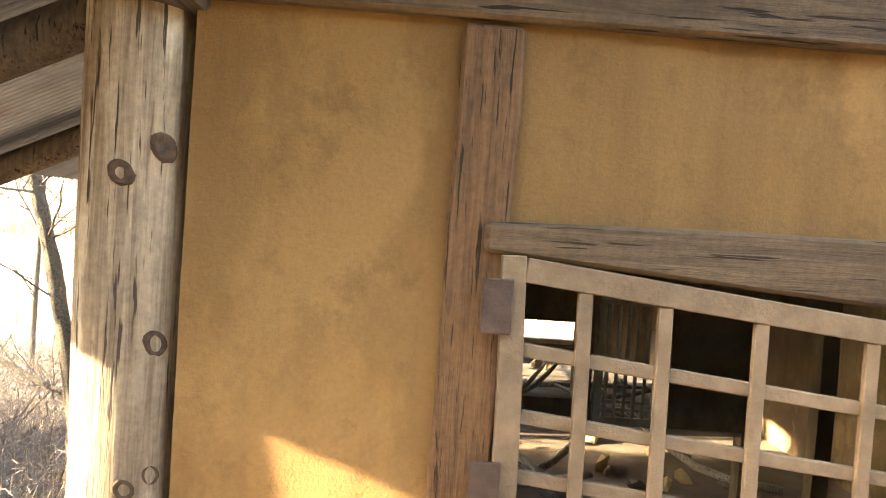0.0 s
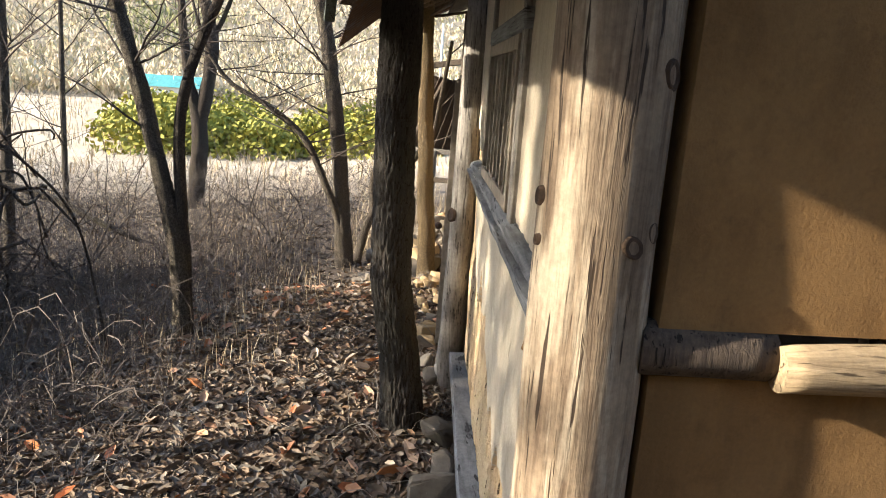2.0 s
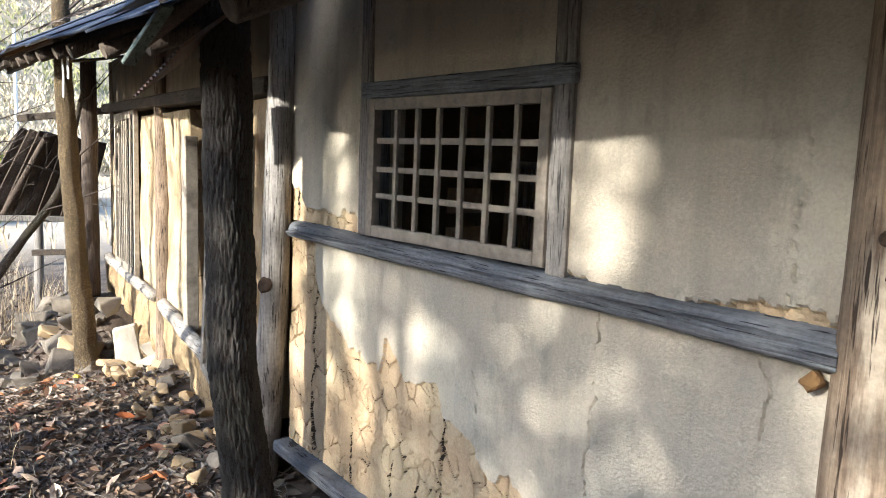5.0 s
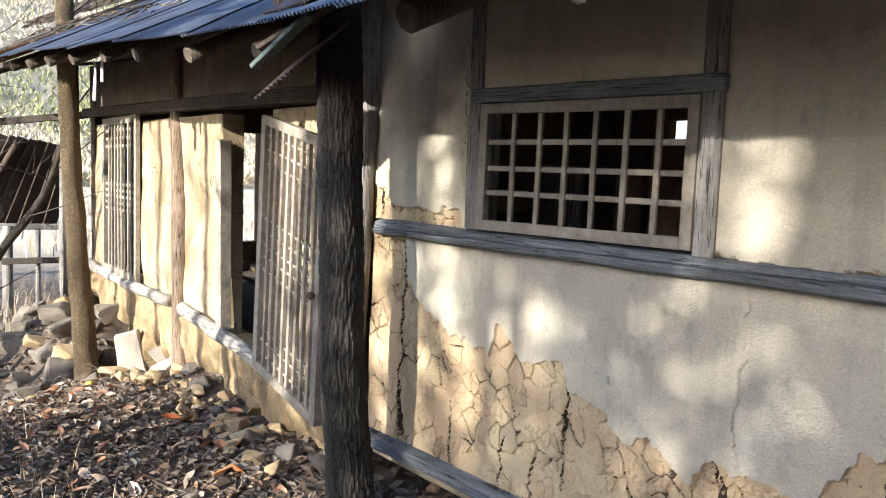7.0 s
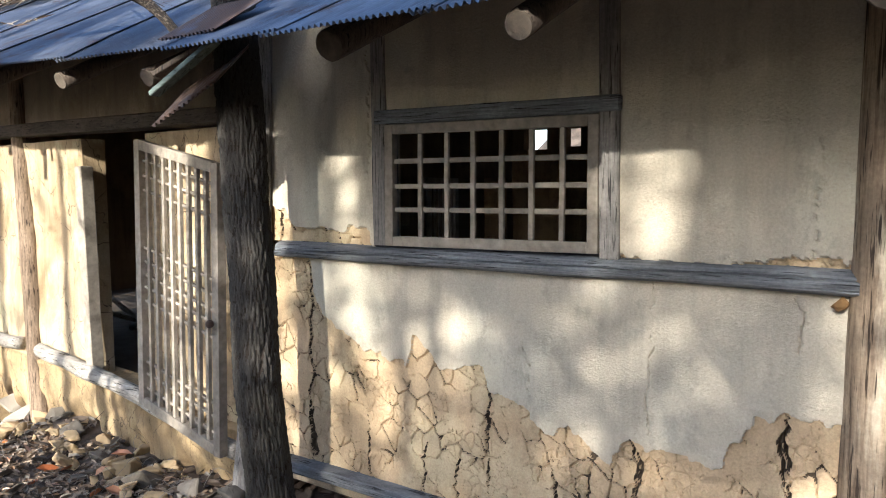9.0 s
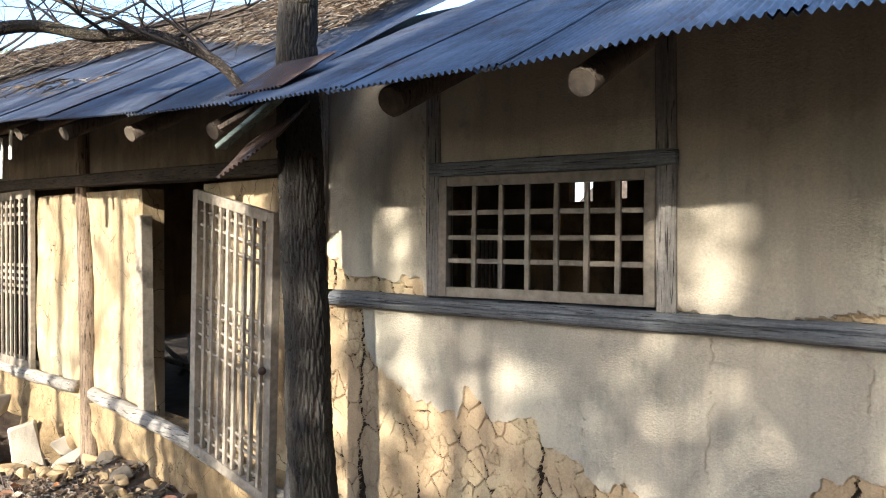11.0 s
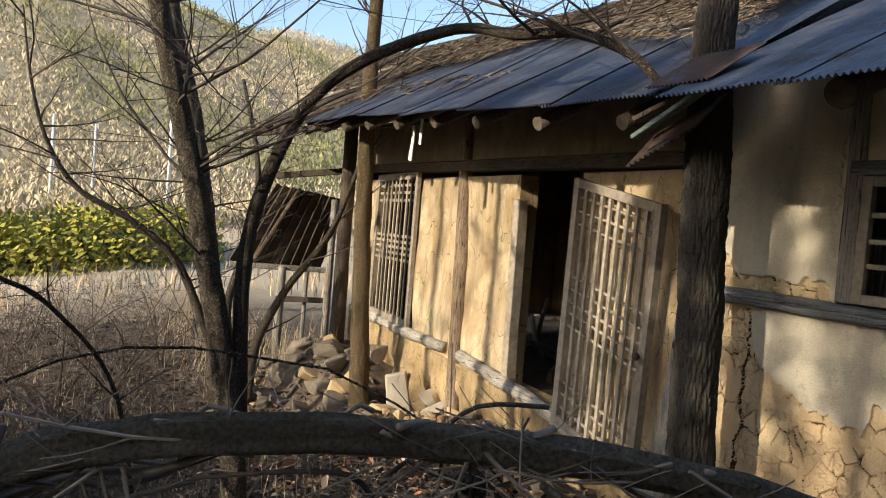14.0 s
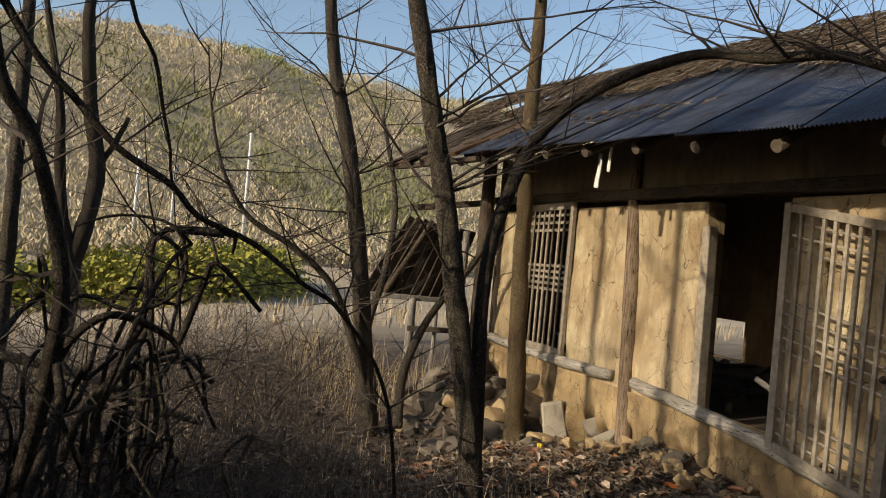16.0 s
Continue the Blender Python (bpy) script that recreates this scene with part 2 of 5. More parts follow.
GREEN = leafy("evergreen_shrub_leaves", [(0.10, 0.115, 0.018), (0.22, 0.21, 0.03), (0.30, 0.26, 0.045), (0.14, 0.145, 0.02)])
# winter woods tones paled so that the colour carries the distance haze
WOODS = leafy("hazed_far_winter_woods", [(0.449, 0.370, 0.257), (0.502, 0.416, 0.290), (0.383, 0.337, 0.198), (0.422, 0.350, 0.231), (0.541, 0.449, 0.323), (0.26, 0.235, 0.13), (0.33, 0.295, 0.175)])
PINES = leafy("far_olive_pines", [(0.172, 0.178, 0.075), (0.241, 0.236, 0.103), (0.196, 0.190, 0.086)])
WHITE = speckled("faded_white_cloth", (0.55, 0.53, 0.48), (0.66, 0.64, 0.59), 20, 0.9, 0.3, 0.1)
CONCRETE = speckled("pale_pole_concrete", (0.50, 0.49, 0.46), (0.58, 0.57, 0.54), 5, 0.9, 0.2, 0.1)


def ground_material():
    k = Mat("leafy_woodland_soil", 1.0)
    a, b, d = k.noise(0.35, 4), k.noise(7, 7), k.noise(60, 5)
    c = k.ramp(b, [(0.3, (0.035, 0.026, 0.018)), (0.5, (0.085, 0.063, 0.044)), (0.7, (0.15, 0.115, 0.085))])
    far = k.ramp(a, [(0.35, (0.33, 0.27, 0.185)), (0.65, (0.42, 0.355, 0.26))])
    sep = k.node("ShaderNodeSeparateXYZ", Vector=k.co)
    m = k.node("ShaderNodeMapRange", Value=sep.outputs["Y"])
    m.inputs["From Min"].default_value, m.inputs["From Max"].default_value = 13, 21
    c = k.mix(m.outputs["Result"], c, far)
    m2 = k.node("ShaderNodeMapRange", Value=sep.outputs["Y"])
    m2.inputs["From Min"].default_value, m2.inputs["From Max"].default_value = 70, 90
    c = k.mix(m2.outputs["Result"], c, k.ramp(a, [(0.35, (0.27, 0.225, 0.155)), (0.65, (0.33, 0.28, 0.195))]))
    return k.out(c, k.mix(0.5, b, d), 0.8, 0.03)


SOIL = ground_material()


ORANGE_LEAF = leafy("orange_fallen_leaves", [(0.38, 0.13, 0.03), (0.45, 0.37, 0.27), (0.30, 0.09, 0.025), (0.48, 0.41, 0.31)])


# ---- mesh helpers ----
def mesh_object(name, bm, material, parent=None, label="", smooth=False):
    me = bpy.data.meshes.new(name)
    if smooth:
        for f in bm.faces:
            f.smooth = True
    bm.to_mesh(me)
    bm.free()
    for m in material if isinstance(material, (list, tuple)) else (material,):
        me.materials.append(m)
    ob = new(name, me)
    if parent:
        ob.parent = parent
    if label:
        ob["label"] = label
    return ob


def part(name, bm, material, parent, label="", smooth=False):
    return mesh_object(name, bm, material, parent, label, smooth)


def thing(name, label, category, group="", kind="", at=(0, 0, 0)):
    ob = new(name)
    ob.location = at
    ob.empty_display_size = 0.05
    return tagged(ob, label, category, group, kind)


def raw(name, verts, faces, material, parent=None, label="", smooth=False):
    me = bpy.data.meshes.new(name)
    me.from_pydata([tuple(v) for v in verts], [], faces)
    me.materials.append(material)
    if smooth:
        me.polygons.foreach_set("use_smooth", [True] * len(me.polygons))
    ob = new(name, me)
    if parent:
        ob.parent = parent
    if label:
        ob["label"] = label
    return ob


def rnd(a, b):
    return random.uniform(a, b)


def wobble(p, scale, amount):
    return noise.noise_vector(Vector(p) * scale) * amount


def hexa(corners, bm=None, bevel=0.0, cuts=0, rough=0.0):
    """A box from 8 corners (bottom ring of 4, top ring of 4)."""
    bm = bm or bmesh.new()
    v = [bm.verts.new(c) for c in corners]
    fs = [(3, 2, 1, 0), (4, 5, 6, 7), (0, 1, 5, 4), (1, 2, 6, 5), (2, 3, 7, 6), (3, 0, 4, 7)]
    faces = [bm.faces.new([v[i] for i in f]) for f in fs]
    if bevel:
        bmesh.ops.bevel(bm, geom=list({e for f in faces for e in f.edges}), offset=bevel, segments=1, affect="EDGES")
    if cuts:
        bmesh.ops.subdivide_edges(bm, edges=[e for e in bm.edges if e.calc_length() > 0.12], cuts=cuts, use_grid_fill=True)
    if rough:
        for q in bm.verts:
            q.co += wobble(q.co, 6.0, rough)
    return bm


def beam(a, b, w, h, bevel=0.006, cuts=3, rough=0.004, up=(0, 0, 1), bm=None):
    """A squared timber from a to b, w wide and h high."""
    a, b = Vector(a), Vector(b)
    d = (b - a).normalized()
    s = d.cross(Vector(up)).normalized() * w / 2
    u = s.cross(d).normalized() * h / 2
    c = [a - s - u, a + s - u, b + s - u, b - s - u, a - s + u, a + s + u, b + s + u, b - s + u]
    return hexa(c, bm, bevel, cuts, rough)


def tube(points, radii, seg=10, ripple=0.0, ridges=0.0, bm=None, cap=True, step=0.0, seed=0.0):
    """A round, tapering, uneven stem through the points."""
    pts = [Vector(p) for p in points]
    if step:
        fine, rad = [], []
        for i in range(len(pts) - 1):
            p0, p1, p2, p3 = pts[max(i - 1, 0)], pts[i], pts[i + 1], pts[min(i + 2, len(pts) - 1)]
            n = max(1, int((p2 - p1).length / step))
            for k in range(n):
                t = k / n
                q = 0.5 * (2 * p1 + (p2 - p0) * t + (2 * p0 - 5 * p1 + 4 * p2 - p3) * t * t + (3 * p1 - p0 - 3 * p2 + p3) * t ** 3)
                fine.append(q)
                rad.append(radii[i] * (1 - t) + radii[i + 1] * t)
        fine.append(pts[-1])
        rad.append(radii[-1])
        pts, radii = fine, rad
    bm = bm or bmesh.new()
    side = None
    last = None
    first = None
    for i, p in enumerate(pts):
        d = (pts[min(i + 1, len(pts) - 1)] - pts[max(i - 1, 0)]).normalized()
        if side is None:
            side = d.orthogonal().normalized()
        side = (side - d * side.dot(d)).normalized()
        other = d.cross(side)
        ring = []
        for j in range(seg):
            a = 2 * math.pi * j / seg
            r = radii[i]
            o = side * math.cos(a) + other * math.sin(a)
            if ripple:
                r *= 1 + ripple * noise.noise(p * 3.0 + o * 1.2 + Vector((seed, 0, 0)))
            if ridges:
                q = Vector((o.x * 3.6, o.y * 3.6, p.z * 2.0 + seed))
                r *= 1 + ridges * (0.45 - min(0.5, abs(noise.noise(q * 1.7))) * 2.4) + ridges * 0.35 * noise.noise(q * 4.3)
            ring.append(bm.verts.new(p + o * r))
        if last:
            for j in range(seg):
                bm.faces.new((last[j], last[(j + 1) % seg], ring[(j + 1) % seg], ring[j]))
        else:
            first = ring
        last = ring
    if cap and len(pts) > 1:
        bm.faces.new(last)
        bm.faces.new(first[::-1])
    return bm


def boulder(p, size, squash=(1, 1, 0.7), seed=0.0, sub=2):
    bm = bmesh.new()
    bmesh.ops.create_icosphere(bm, subdivisions=sub, radius=1)
    for v in bm.verts:
        n = v.co.copy()
        k = 1 + 0.35 * noise.noise(n * 1.3 + Vector((seed * 7.1, seed, 3))) + 0.12 * noise.noise(n * 3 + Vector((seed, 9, 2)))
        n = Vector((max(-0.75, min(0.75, n.x)), max(-0.75, min(0.75, n.y)), max(-0.8, min(0.72, n.z)))) * k
        v.co = Vector((n.x * squash[0], n.y * squash[1], n.z * squash[2])) * size
    rr = random.Random(int(seed * 1000))
    for _ in range(9):
        d = Vector((rr.uniform(-1, 1), rr.uniform(-1, 1), rr.uniform(-1, 1))).normalized()
        cut = size * rr.uniform(0.5, 0.8) * (abs(d.x) * squash[0] + abs(d.y) * squash[1] + abs(d.z) * squash[2]) * 0.75
        for v in bm.verts:
            over = v.co.dot(d) - cut
            if over > 0:
                v.co -= d * over * 0.92
    bmesh.ops.transform(bm, matrix=Matrix.Translation(p) @ Euler((seed * 0.7, seed * 0.4, seed * 2.3)).to_matrix().to_4x4(), verts=bm.verts)
    return bm


def rubble_stone(p, size, squash=(1, 1, 0.7), seed=0.0):
    """An angular broken stone: the hull of a few scattered points, edges knocked off."""
    rr = random.Random(int(seed * 1000))
    bm = bmesh.new()
    for _ in range(13):
        bm.verts.new([rr.uniform(-1, 1) * size * s for s in squash])
    hull = bmesh.ops.convex_hull(bm, input=bm.verts[:])
    loose = list({g for g in hull["geom_interior"] + hull["geom_unused"] if isinstance(g, bmesh.types.BMVert)})
    bmesh.ops.delete(bm, geom=loose, context="VERTS")
    bmesh.ops.bevel(bm, geom=bm.edges[:], offset=size * 0.07, segments=1, affect="EDGES")
    bmesh.ops.transform(bm, matrix=Matrix.Translation(p) @ Euler((rr.uniform(-0.4, 0.4), rr.uniform(-0.4, 0.4), seed * 2.3)).to_matrix().to_4x4(), verts=bm.verts)
    return bm


def mud_wall(name, a, b, z0, z1, thick, openings, material, label, rough=0.012, step=0.07, batter=0.0):
    """A mud wall from a to b (plan), its outer face on the right hand of a->b; openings are (u0, u1, z0, z1)."""
    a, b = Vector((*a, 0)), Vector((*b, 0))
    length = (b - a).length
    d = (b - a) / length
    out = d.cross(Vector((0, 0, 1)))
    us, zs = {0.0, length}, {z0, z1}
    for o in openings:
        us |= {o[0], o[1]}
        zs |= {o[2], o[3]}

    def fill(s):
        s = sorted(s)
        r = []
        for p, q in zip(s, s[1:]):
            n = max(1, round((q - p) / step))
            r += [p + (q - p) * i / n for i in range(n)]
        return r + [s[-1]]

    us, zs = fill(us), fill(zs)
    vid, verts, faces = {}, [], []

    def vert(i, j, back):
        if (i, j, back) not in vid:
            p = a + d * us[i] + Vector((0, 0, zs[j]))
            p -= out * (batter * (zs[j] - z0))
            if back:
                p = p - out * thick
            else:
                p = p + out * rough * (noise.noise(p * 1.1) * 1.6 + noise.noise(p * 5) * 0.6)
            vid[i, j, back] = len(verts)
            verts.append(p)
        return vid[i, j, back]

    def solid(i, j):
        if not (0 <= i < len(us) - 1 and 0 <= j < len(zs) - 1):
            return False
        u, z = (us[i] + us[i + 1]) / 2, (zs[j] + zs[j + 1]) / 2
        return not any(o[0] < u < o[1] and o[2] < z < o[3] for o in openings)

    for i in range(len(us) - 1):
        for j in range(len(zs) - 1):
            if not solid(i, j):
                continue
            c = [(i, j), (i + 1, j), (i + 1, j + 1), (i, j + 1)]
            faces.append([vert(*q, 0) for q in c])
            faces.append([vert(*q, 1) for q in c[::-1]])
            for (p, q), (ni, nj) in zip(((c[0], c[1]), (c[1], c[2]), (c[2], c[3]), (c[3], c[0])), ((i, j - 1), (i + 1, j), (i, j + 1), (i - 1, j))):
                if not solid(ni, nj):
                    faces.append([vert(*q, 0), vert(*p, 0), vert(*p, 1), vert(*q, 1)])
    ob = raw(name, verts, faces, material)
    return tagged(ob, label, "wall", "", "structure")


def blend4(c, u, v):
    """Bilinear place in a panel with corners bl, br, tr, tl."""
    bl, br, tr, tl = (Vector(q) for q in c)
    return (bl * (1 - u) + br * u) * (1 - v) + (tl * (1 - u) + tr * u) * v


def lattice(parent, corners, ups, across, bar, rail, depth, material, name="slat", thin=1.0):
    """Rails round a panel, upright bars at ups and cross bars at across (fractions), each a piece of its own."""
    bl, br, tr, tl = (Vector(q) for q in corners)
    n = (br - bl).cross(tl - bl).normalized()
    wid, hei = (br - bl).length, (tl - bl).length
    made = []

    def stick(p, q, w, dep, off, label):
        p, q = p + n * off, q + n * off
        bm = beam(p, q, dep, w, 0.002, 1, 0.003, up=(q - p).cross(n))
        made.append(part(label, bm, material, parent))

    ru, rv = rail / wid, rail / hei
    for u in (ru / 2, 1 - ru / 2):
        stick(blend4(corners, u, 0), blend4(corners, u, 1), rail, depth, 0, "stile")
    for v in (rv / 2, 1 - rv / 2):
        stick(blend4(corners, ru, v), blend4(corners, 1 - ru, v), rail, depth * 0.96, 0, "rail")
    for k, u in enumerate(ups):
        stick(blend4(corners, u, rv), blend4(corners, u, 1 - rv), bar, depth * 0.45, depth * 0.12, name)
    for k, v in enumerate(across):
        stick(blend4(corners, ru, v), blend4(corners, 1 - ru, v), bar * thin, depth * 0.4, -depth * 0.14, name)
    return made


# ---- ground ----
def smooth01(t):
    t = max(0.0, min(1.0, t))
    return t * t * (3 - 2 * t)


def ground_z(x, y):
    z = -0.12 + 0.13 * (max(-4.5, min(x, -0.4)) + 1) + 0.03 * min(0, x + 4.5) * smooth01((x + 12) / 6)
    z += 0.32 * smooth01((3.0 - y) / 1.6)
    z -= 0.05 * min(max(0, y - 6), 20)
    z -= 0.17 * min(max(0, y - 6.1), 2.2) * smooth01((x + 3.2) / 1.5) * (1 - smooth01((y - 9.5) / 6))
    z += 0.5 * smooth01((x + 0.95) / 0.75) * smooth01((y - 7.9) / 0.7) * (1 - smooth01((y - 9.7) / 1.5))
    z += 0.05 * noise.noise(Vector((x * 0.9, y * 0.9, 0))) + 0.02 * noise.noise(Vector((x * 3, y * 3, 5)))
    # unseen banks raised west and south to hold off skylight, east behind the openings
    if x < -13:
        z += 0.36 * min(45, -13 - x) * smooth01((15 - y) / 9)
    if x > 4.4:
        z += 0.6 * min(7, x - 4.4) * smooth01((10 - y) / 4)
    if y < -7:
        z += 0.5 * min(30, -7 - y)
    if y > 70:
        hill = smooth01((y - 70) / 150)
        z += hill * (52 - 0.04 * x + 10 * noise.noise(Vector((x * 0.012, y * 0.01, 2))) + 4 * noise.noise(Vector((x * 0.05, y * 0.05, 4))))
    return z


def axis(lo, near0, near1, hi, fine):
    vals = list(np.arange(near0, near1, fine))
    s, v = fine, near1
    while v < hi:
        vals.append(v)
        s = min(s * 1.22, 14)
        v += s
    vals.append(hi)
    s, v = fine, near0
    while v > lo:
        s = min(s * 1.22, 14)
        v -= s
        vals.append(max(v, lo))
    return sorted(set(round(float(q), 3) for q in vals))


gx, gy = axis(-260, -6, 1, 260, 0.09), axis(-120, -1, 11, 420, 0.09)
verts = [(x, y, ground_z(x, y)) for y in gy for x in gx]
nx = len(gx)
faces = [(j * nx + i, j * nx + i + 1, (j + 1) * nx + i + 1, (j + 1) * nx + i) for j in range(len(gy) - 1) for i in range(nx - 1)]
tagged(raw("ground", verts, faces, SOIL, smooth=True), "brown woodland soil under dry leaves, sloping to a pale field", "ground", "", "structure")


# ---- house: walls ----
def wall_x1(y):
    return -0.60 + 0.04 * (y - 1.33)


def wall_x2(y):
    return -0.50 + 0.115 * (y - 4.15)


HOUSE_END = 9.75
W1A, W1B = (wall_x1(4.06), 4.06), (wall_x1(1.44), 1.44)
mud_wall("wall_west_upper", (W1A[0] + 0.03, W1A[1]), (W1B[0] + 0.03, W1B[1]), 1.30, 2.42, 0.16, [(4.06 - 3.385, 4.06 - 2.24, 1.30, 1.86)], MUD, "smooth ochre mud plaster wall above the sill beam")
mud_wall("wall_west_lower", (W1A[0] + 0.05, W1A[1]), (W1B[0] + 0.05, W1B[1]), 0.05, 1.235, 0.13, [], MUD, "mud wall core below the sill beam", 0.004)
# plaster of the west wall: a smooth skim that has broken away from crazed raw mud
class Field:
    """Smooth random values over a plane."""

    def __init__(self, seed, cell):
        self.g, self.c = np.random.RandomState(seed).uniform(-1, 1, (160, 160)), cell

    def at(self, y, z):
        u, v = y / self.c + 20.0, z / self.c + 20.0
        i, j = np.floor(u).astype(int), np.floor(v).astype(int)
        f, g = u - i, v - j
        f, g = f * f * (3 - 2 * f), g * g * (3 - 2 * g)
        i, j = i % 159, j % 159
        t = self.g
        return (t[i, j] * (1 - f) + t[i + 1, j] * f) * (1 - g) + (t[i, j + 1] * (1 - f) + t[i + 1, j + 1] * f) * g


def crazing(y, z, dy, dz, seed):
    """How far each place lies from the nearest edge between scattered cells, in metres."""
    r = np.random.RandomState(seed)
    ny, nz = int((y.max() - y.min()) / dy) + 3, int((z.max() - z.min()) / dz) + 3
    py = y.min() + (np.arange(ny)[:, None] - 1 + r.uniform(0, 1, (ny, nz))) * dy
    pz = z.min() + (np.arange(nz)[None, :] - 1 + r.uniform(0, 1, (ny, nz))) * dz
    i0, j0 = ((y - y.min()) / dy).astype(int) + 1, ((z - z.min()) / dz).astype(int) + 1
    f1, f2 = np.full(y.shape, 9.0), np.full(y.shape, 9.0)
    for a in range(-2, 3):
        for b in range(-2, 3):
            i, j = np.clip(i0 + a, 0, ny - 1), np.clip(j0 + b, 0, nz - 1)
            d = np.hypot(y - py[i, j], (z - pz[i, j]) * dy / dz)
            d = np.where((i == i0 + a) & (j == j0 + b), d, 9.0)
            f2 = np.minimum(f2, np.maximum(f1, d))
            f1 = np.minimum(f1, d)
    return (f2 - f1) / 2


WAVE, RIPPLE, FINE, GRIT = Field(1, 0.30), Field(2, 0.075), Field(3, 0.022), Field(4, 0.009)


def plaster(name, label, y0, y1, z0, z1, step, bare, gaps, seams, holes=()):
    """Plaster with depth over the west wall core. bare(y, z) is above 0 where the skim is gone; gaps are open upright
    splits (y, low, high, half width); seams are fine cracks in the skim (y, low, high)."""
    ys, zs = np.linspace(y0, y1, int((y1 - y0) / step)), np.linspace(z0, z1, int((z1 - z0) / step))
    y, z = np.meshgrid(ys, zs, indexing="ij")
    wy, wz = y + 0.016 * RIPPLE.at(y, z) + 0.006 * FINE.at(y, z), z + 0.016 * RIPPLE.at(y + 5, z) + 0.006 * FINE.at(y + 5, z)
    gone = bare(wy, wz)
    raw_mud = gone > 0
    depth = np.where(raw_mud, -0.013 - 0.006 * np.clip(gone / 0.1, 0, 1), 0.0)
    depth = depth + np.where(raw_mud, 0.006, 0.003) * WAVE.at(y, z) * 1.5 + np.where(raw_mud, 0.0030, 0.0008) * RIPPLE.at(y, z) + np.where(raw_mud, 0.0014, 0.0004) * FINE.at(y, z) + 0.0004 * GRIT.at(y, z)
    large, small = crazing(wy, wz, 0.075, 0.095, 5), crazing(wy, wz, 0.036, 0.042, 9)
    opened = 0.0030 * np.clip(0.38 + 1.1 * RIPPLE.at(y * 0.7 + 9, z * 0.7) + 0.4 * WAVE.at(y + 3, z), 0, 1.0)
    hair = 0.0024 * np.clip(0.1 + 1.2 * RIPPLE.at(y + 2, z + 7), 0, 1.0)
    cut_in = np.where(raw_mud, np.maximum(np.clip(1.35 - large / np.maximum(opened, 1e-5), 0, 1) * 0.016, np.clip(1.3 - small / np.maximum(hair, 1e-5), 0, 1) * 0.006), 0.0)
    for gy, lo, hi, half in gaps:
        line = gy + 0.014 * RIPPLE.at(z * 0.7 + gy, z * 0.7) + 0.010 * FINE.at(z * 0.8, z * 0.8 + gy)
        wide = half * np.clip(np.minimum(z - lo, hi - z) / 0.05, 0, 1) * (0.75 + 0.7 * RIPPLE.at(z + gy * 3, z * 0.5))
        cut_in = np.maximum(cut_in, np.where(raw_mud, np.clip(1.6 - np.abs(y - line) / np.maximum(wide, 1e-5), 0, 1) * 0.032, 0))
    for gy, lo, hi in seams:
        line = gy + 0.02 * RIPPLE.at(z * 0.8 + gy, z * 0.8) + 0.008 * FINE.at(z, z + gy)
        wide = 0.0030 * np.clip(np.minimum(z - lo, hi - z) / 0.05, 0, 1) * (0.6 + 0.8 * FINE.at(z + gy * 3, z * 0.5))
        cut_in = np.maximum(cut_in, np.clip(1.6 - np.abs(y - line) / np.maximum(wide, 1e-5), 0, 1) * 0.008)
    depth = depth - cut_in
    x = -0.60 + 0.04 * (y - 1.33) - 0.012 - depth
    ny, nz = y.shape
    verts = np.stack([x, y, z], -1).reshape(-1, 3)
    ij = np.arange(ny * nz).reshape(ny, nz)
    faces = np.stack([ij[:-1, :-1], ij[:-1, 1:], ij[1:, 1:], ij[1:, :-1]], -1).reshape(-1, 4)

    def mid(a):
        return ((a[:-1, :-1] + a[1:, 1:]) / 2).ravel()

    my, mz = mid(y), mid(z)
    kind = np.where(mid(gone) > 0, 1, 0)
    kind = np.where(mid(cut_in) > 0.0105, 2, kind)
    keep = np.ones(len(faces), bool)
    for h0, h1, k0, k1 in holes:
        keep &= ~((my > h0) & (my < h1) & (mz > k0) & (mz < k1))
    me = bpy.data.meshes.new(name)
    me.from_pydata(verts.tolist(), [], faces[keep].tolist())
    for m in (MUD_SKIM, MUD_RAW, CRACK_SHADE_EARTH):
        me.materials.append(m)
    me.polygons.foreach_set("material_index", kind[keep].astype(np.int32))
    return tagged(new(name, me), label, "plaster", "", "structure")


EDGE_Y = (1.40, 1.55, 1.69, 1.78, 1.85, 1.89, 2.09, 2.15, 2.20, 2.27, 2.44, 2.53, 2.70, 2.785, 2.815, 2.93, 3.04, 3.12, 3.165, 3.21, 3.40, 3.65, 3.74, 3.79)
EDGE_Z = (0.79, 0.80, 0.825, 0.80, 0.695, 0.61, 0.615, 0.60, 0.665, 0.53, 0.64, 0.60, 0.70, 0.73, 0.83, 0.80, 0.78, 0.90, 0.905, 0.78, 0.80, 0.89, 1.02, 1.24)


def lower_bare(y, z):
    return np.interp(y, EDGE_Y, EDGE_Z) + 0.016 * FINE.at(y * 0.7, z * 0.7) + 0.012 * RIPPLE.at(y, z) - z


def upper_bare(y, z):
    return np.interp(y, (1.4, 1.56, 1.72, 1.9, 3.40, 3.42, 3.52, 3.56, 3.80, 3.90, 3.93, 4.06), (1.33, 1.32, 1.325, 1.29, 1.29, 1.375, 1.385, 1.352, 1.358, 1.37, 1.45, 1.46)) + 0.010 * FINE.at(y, z) - z


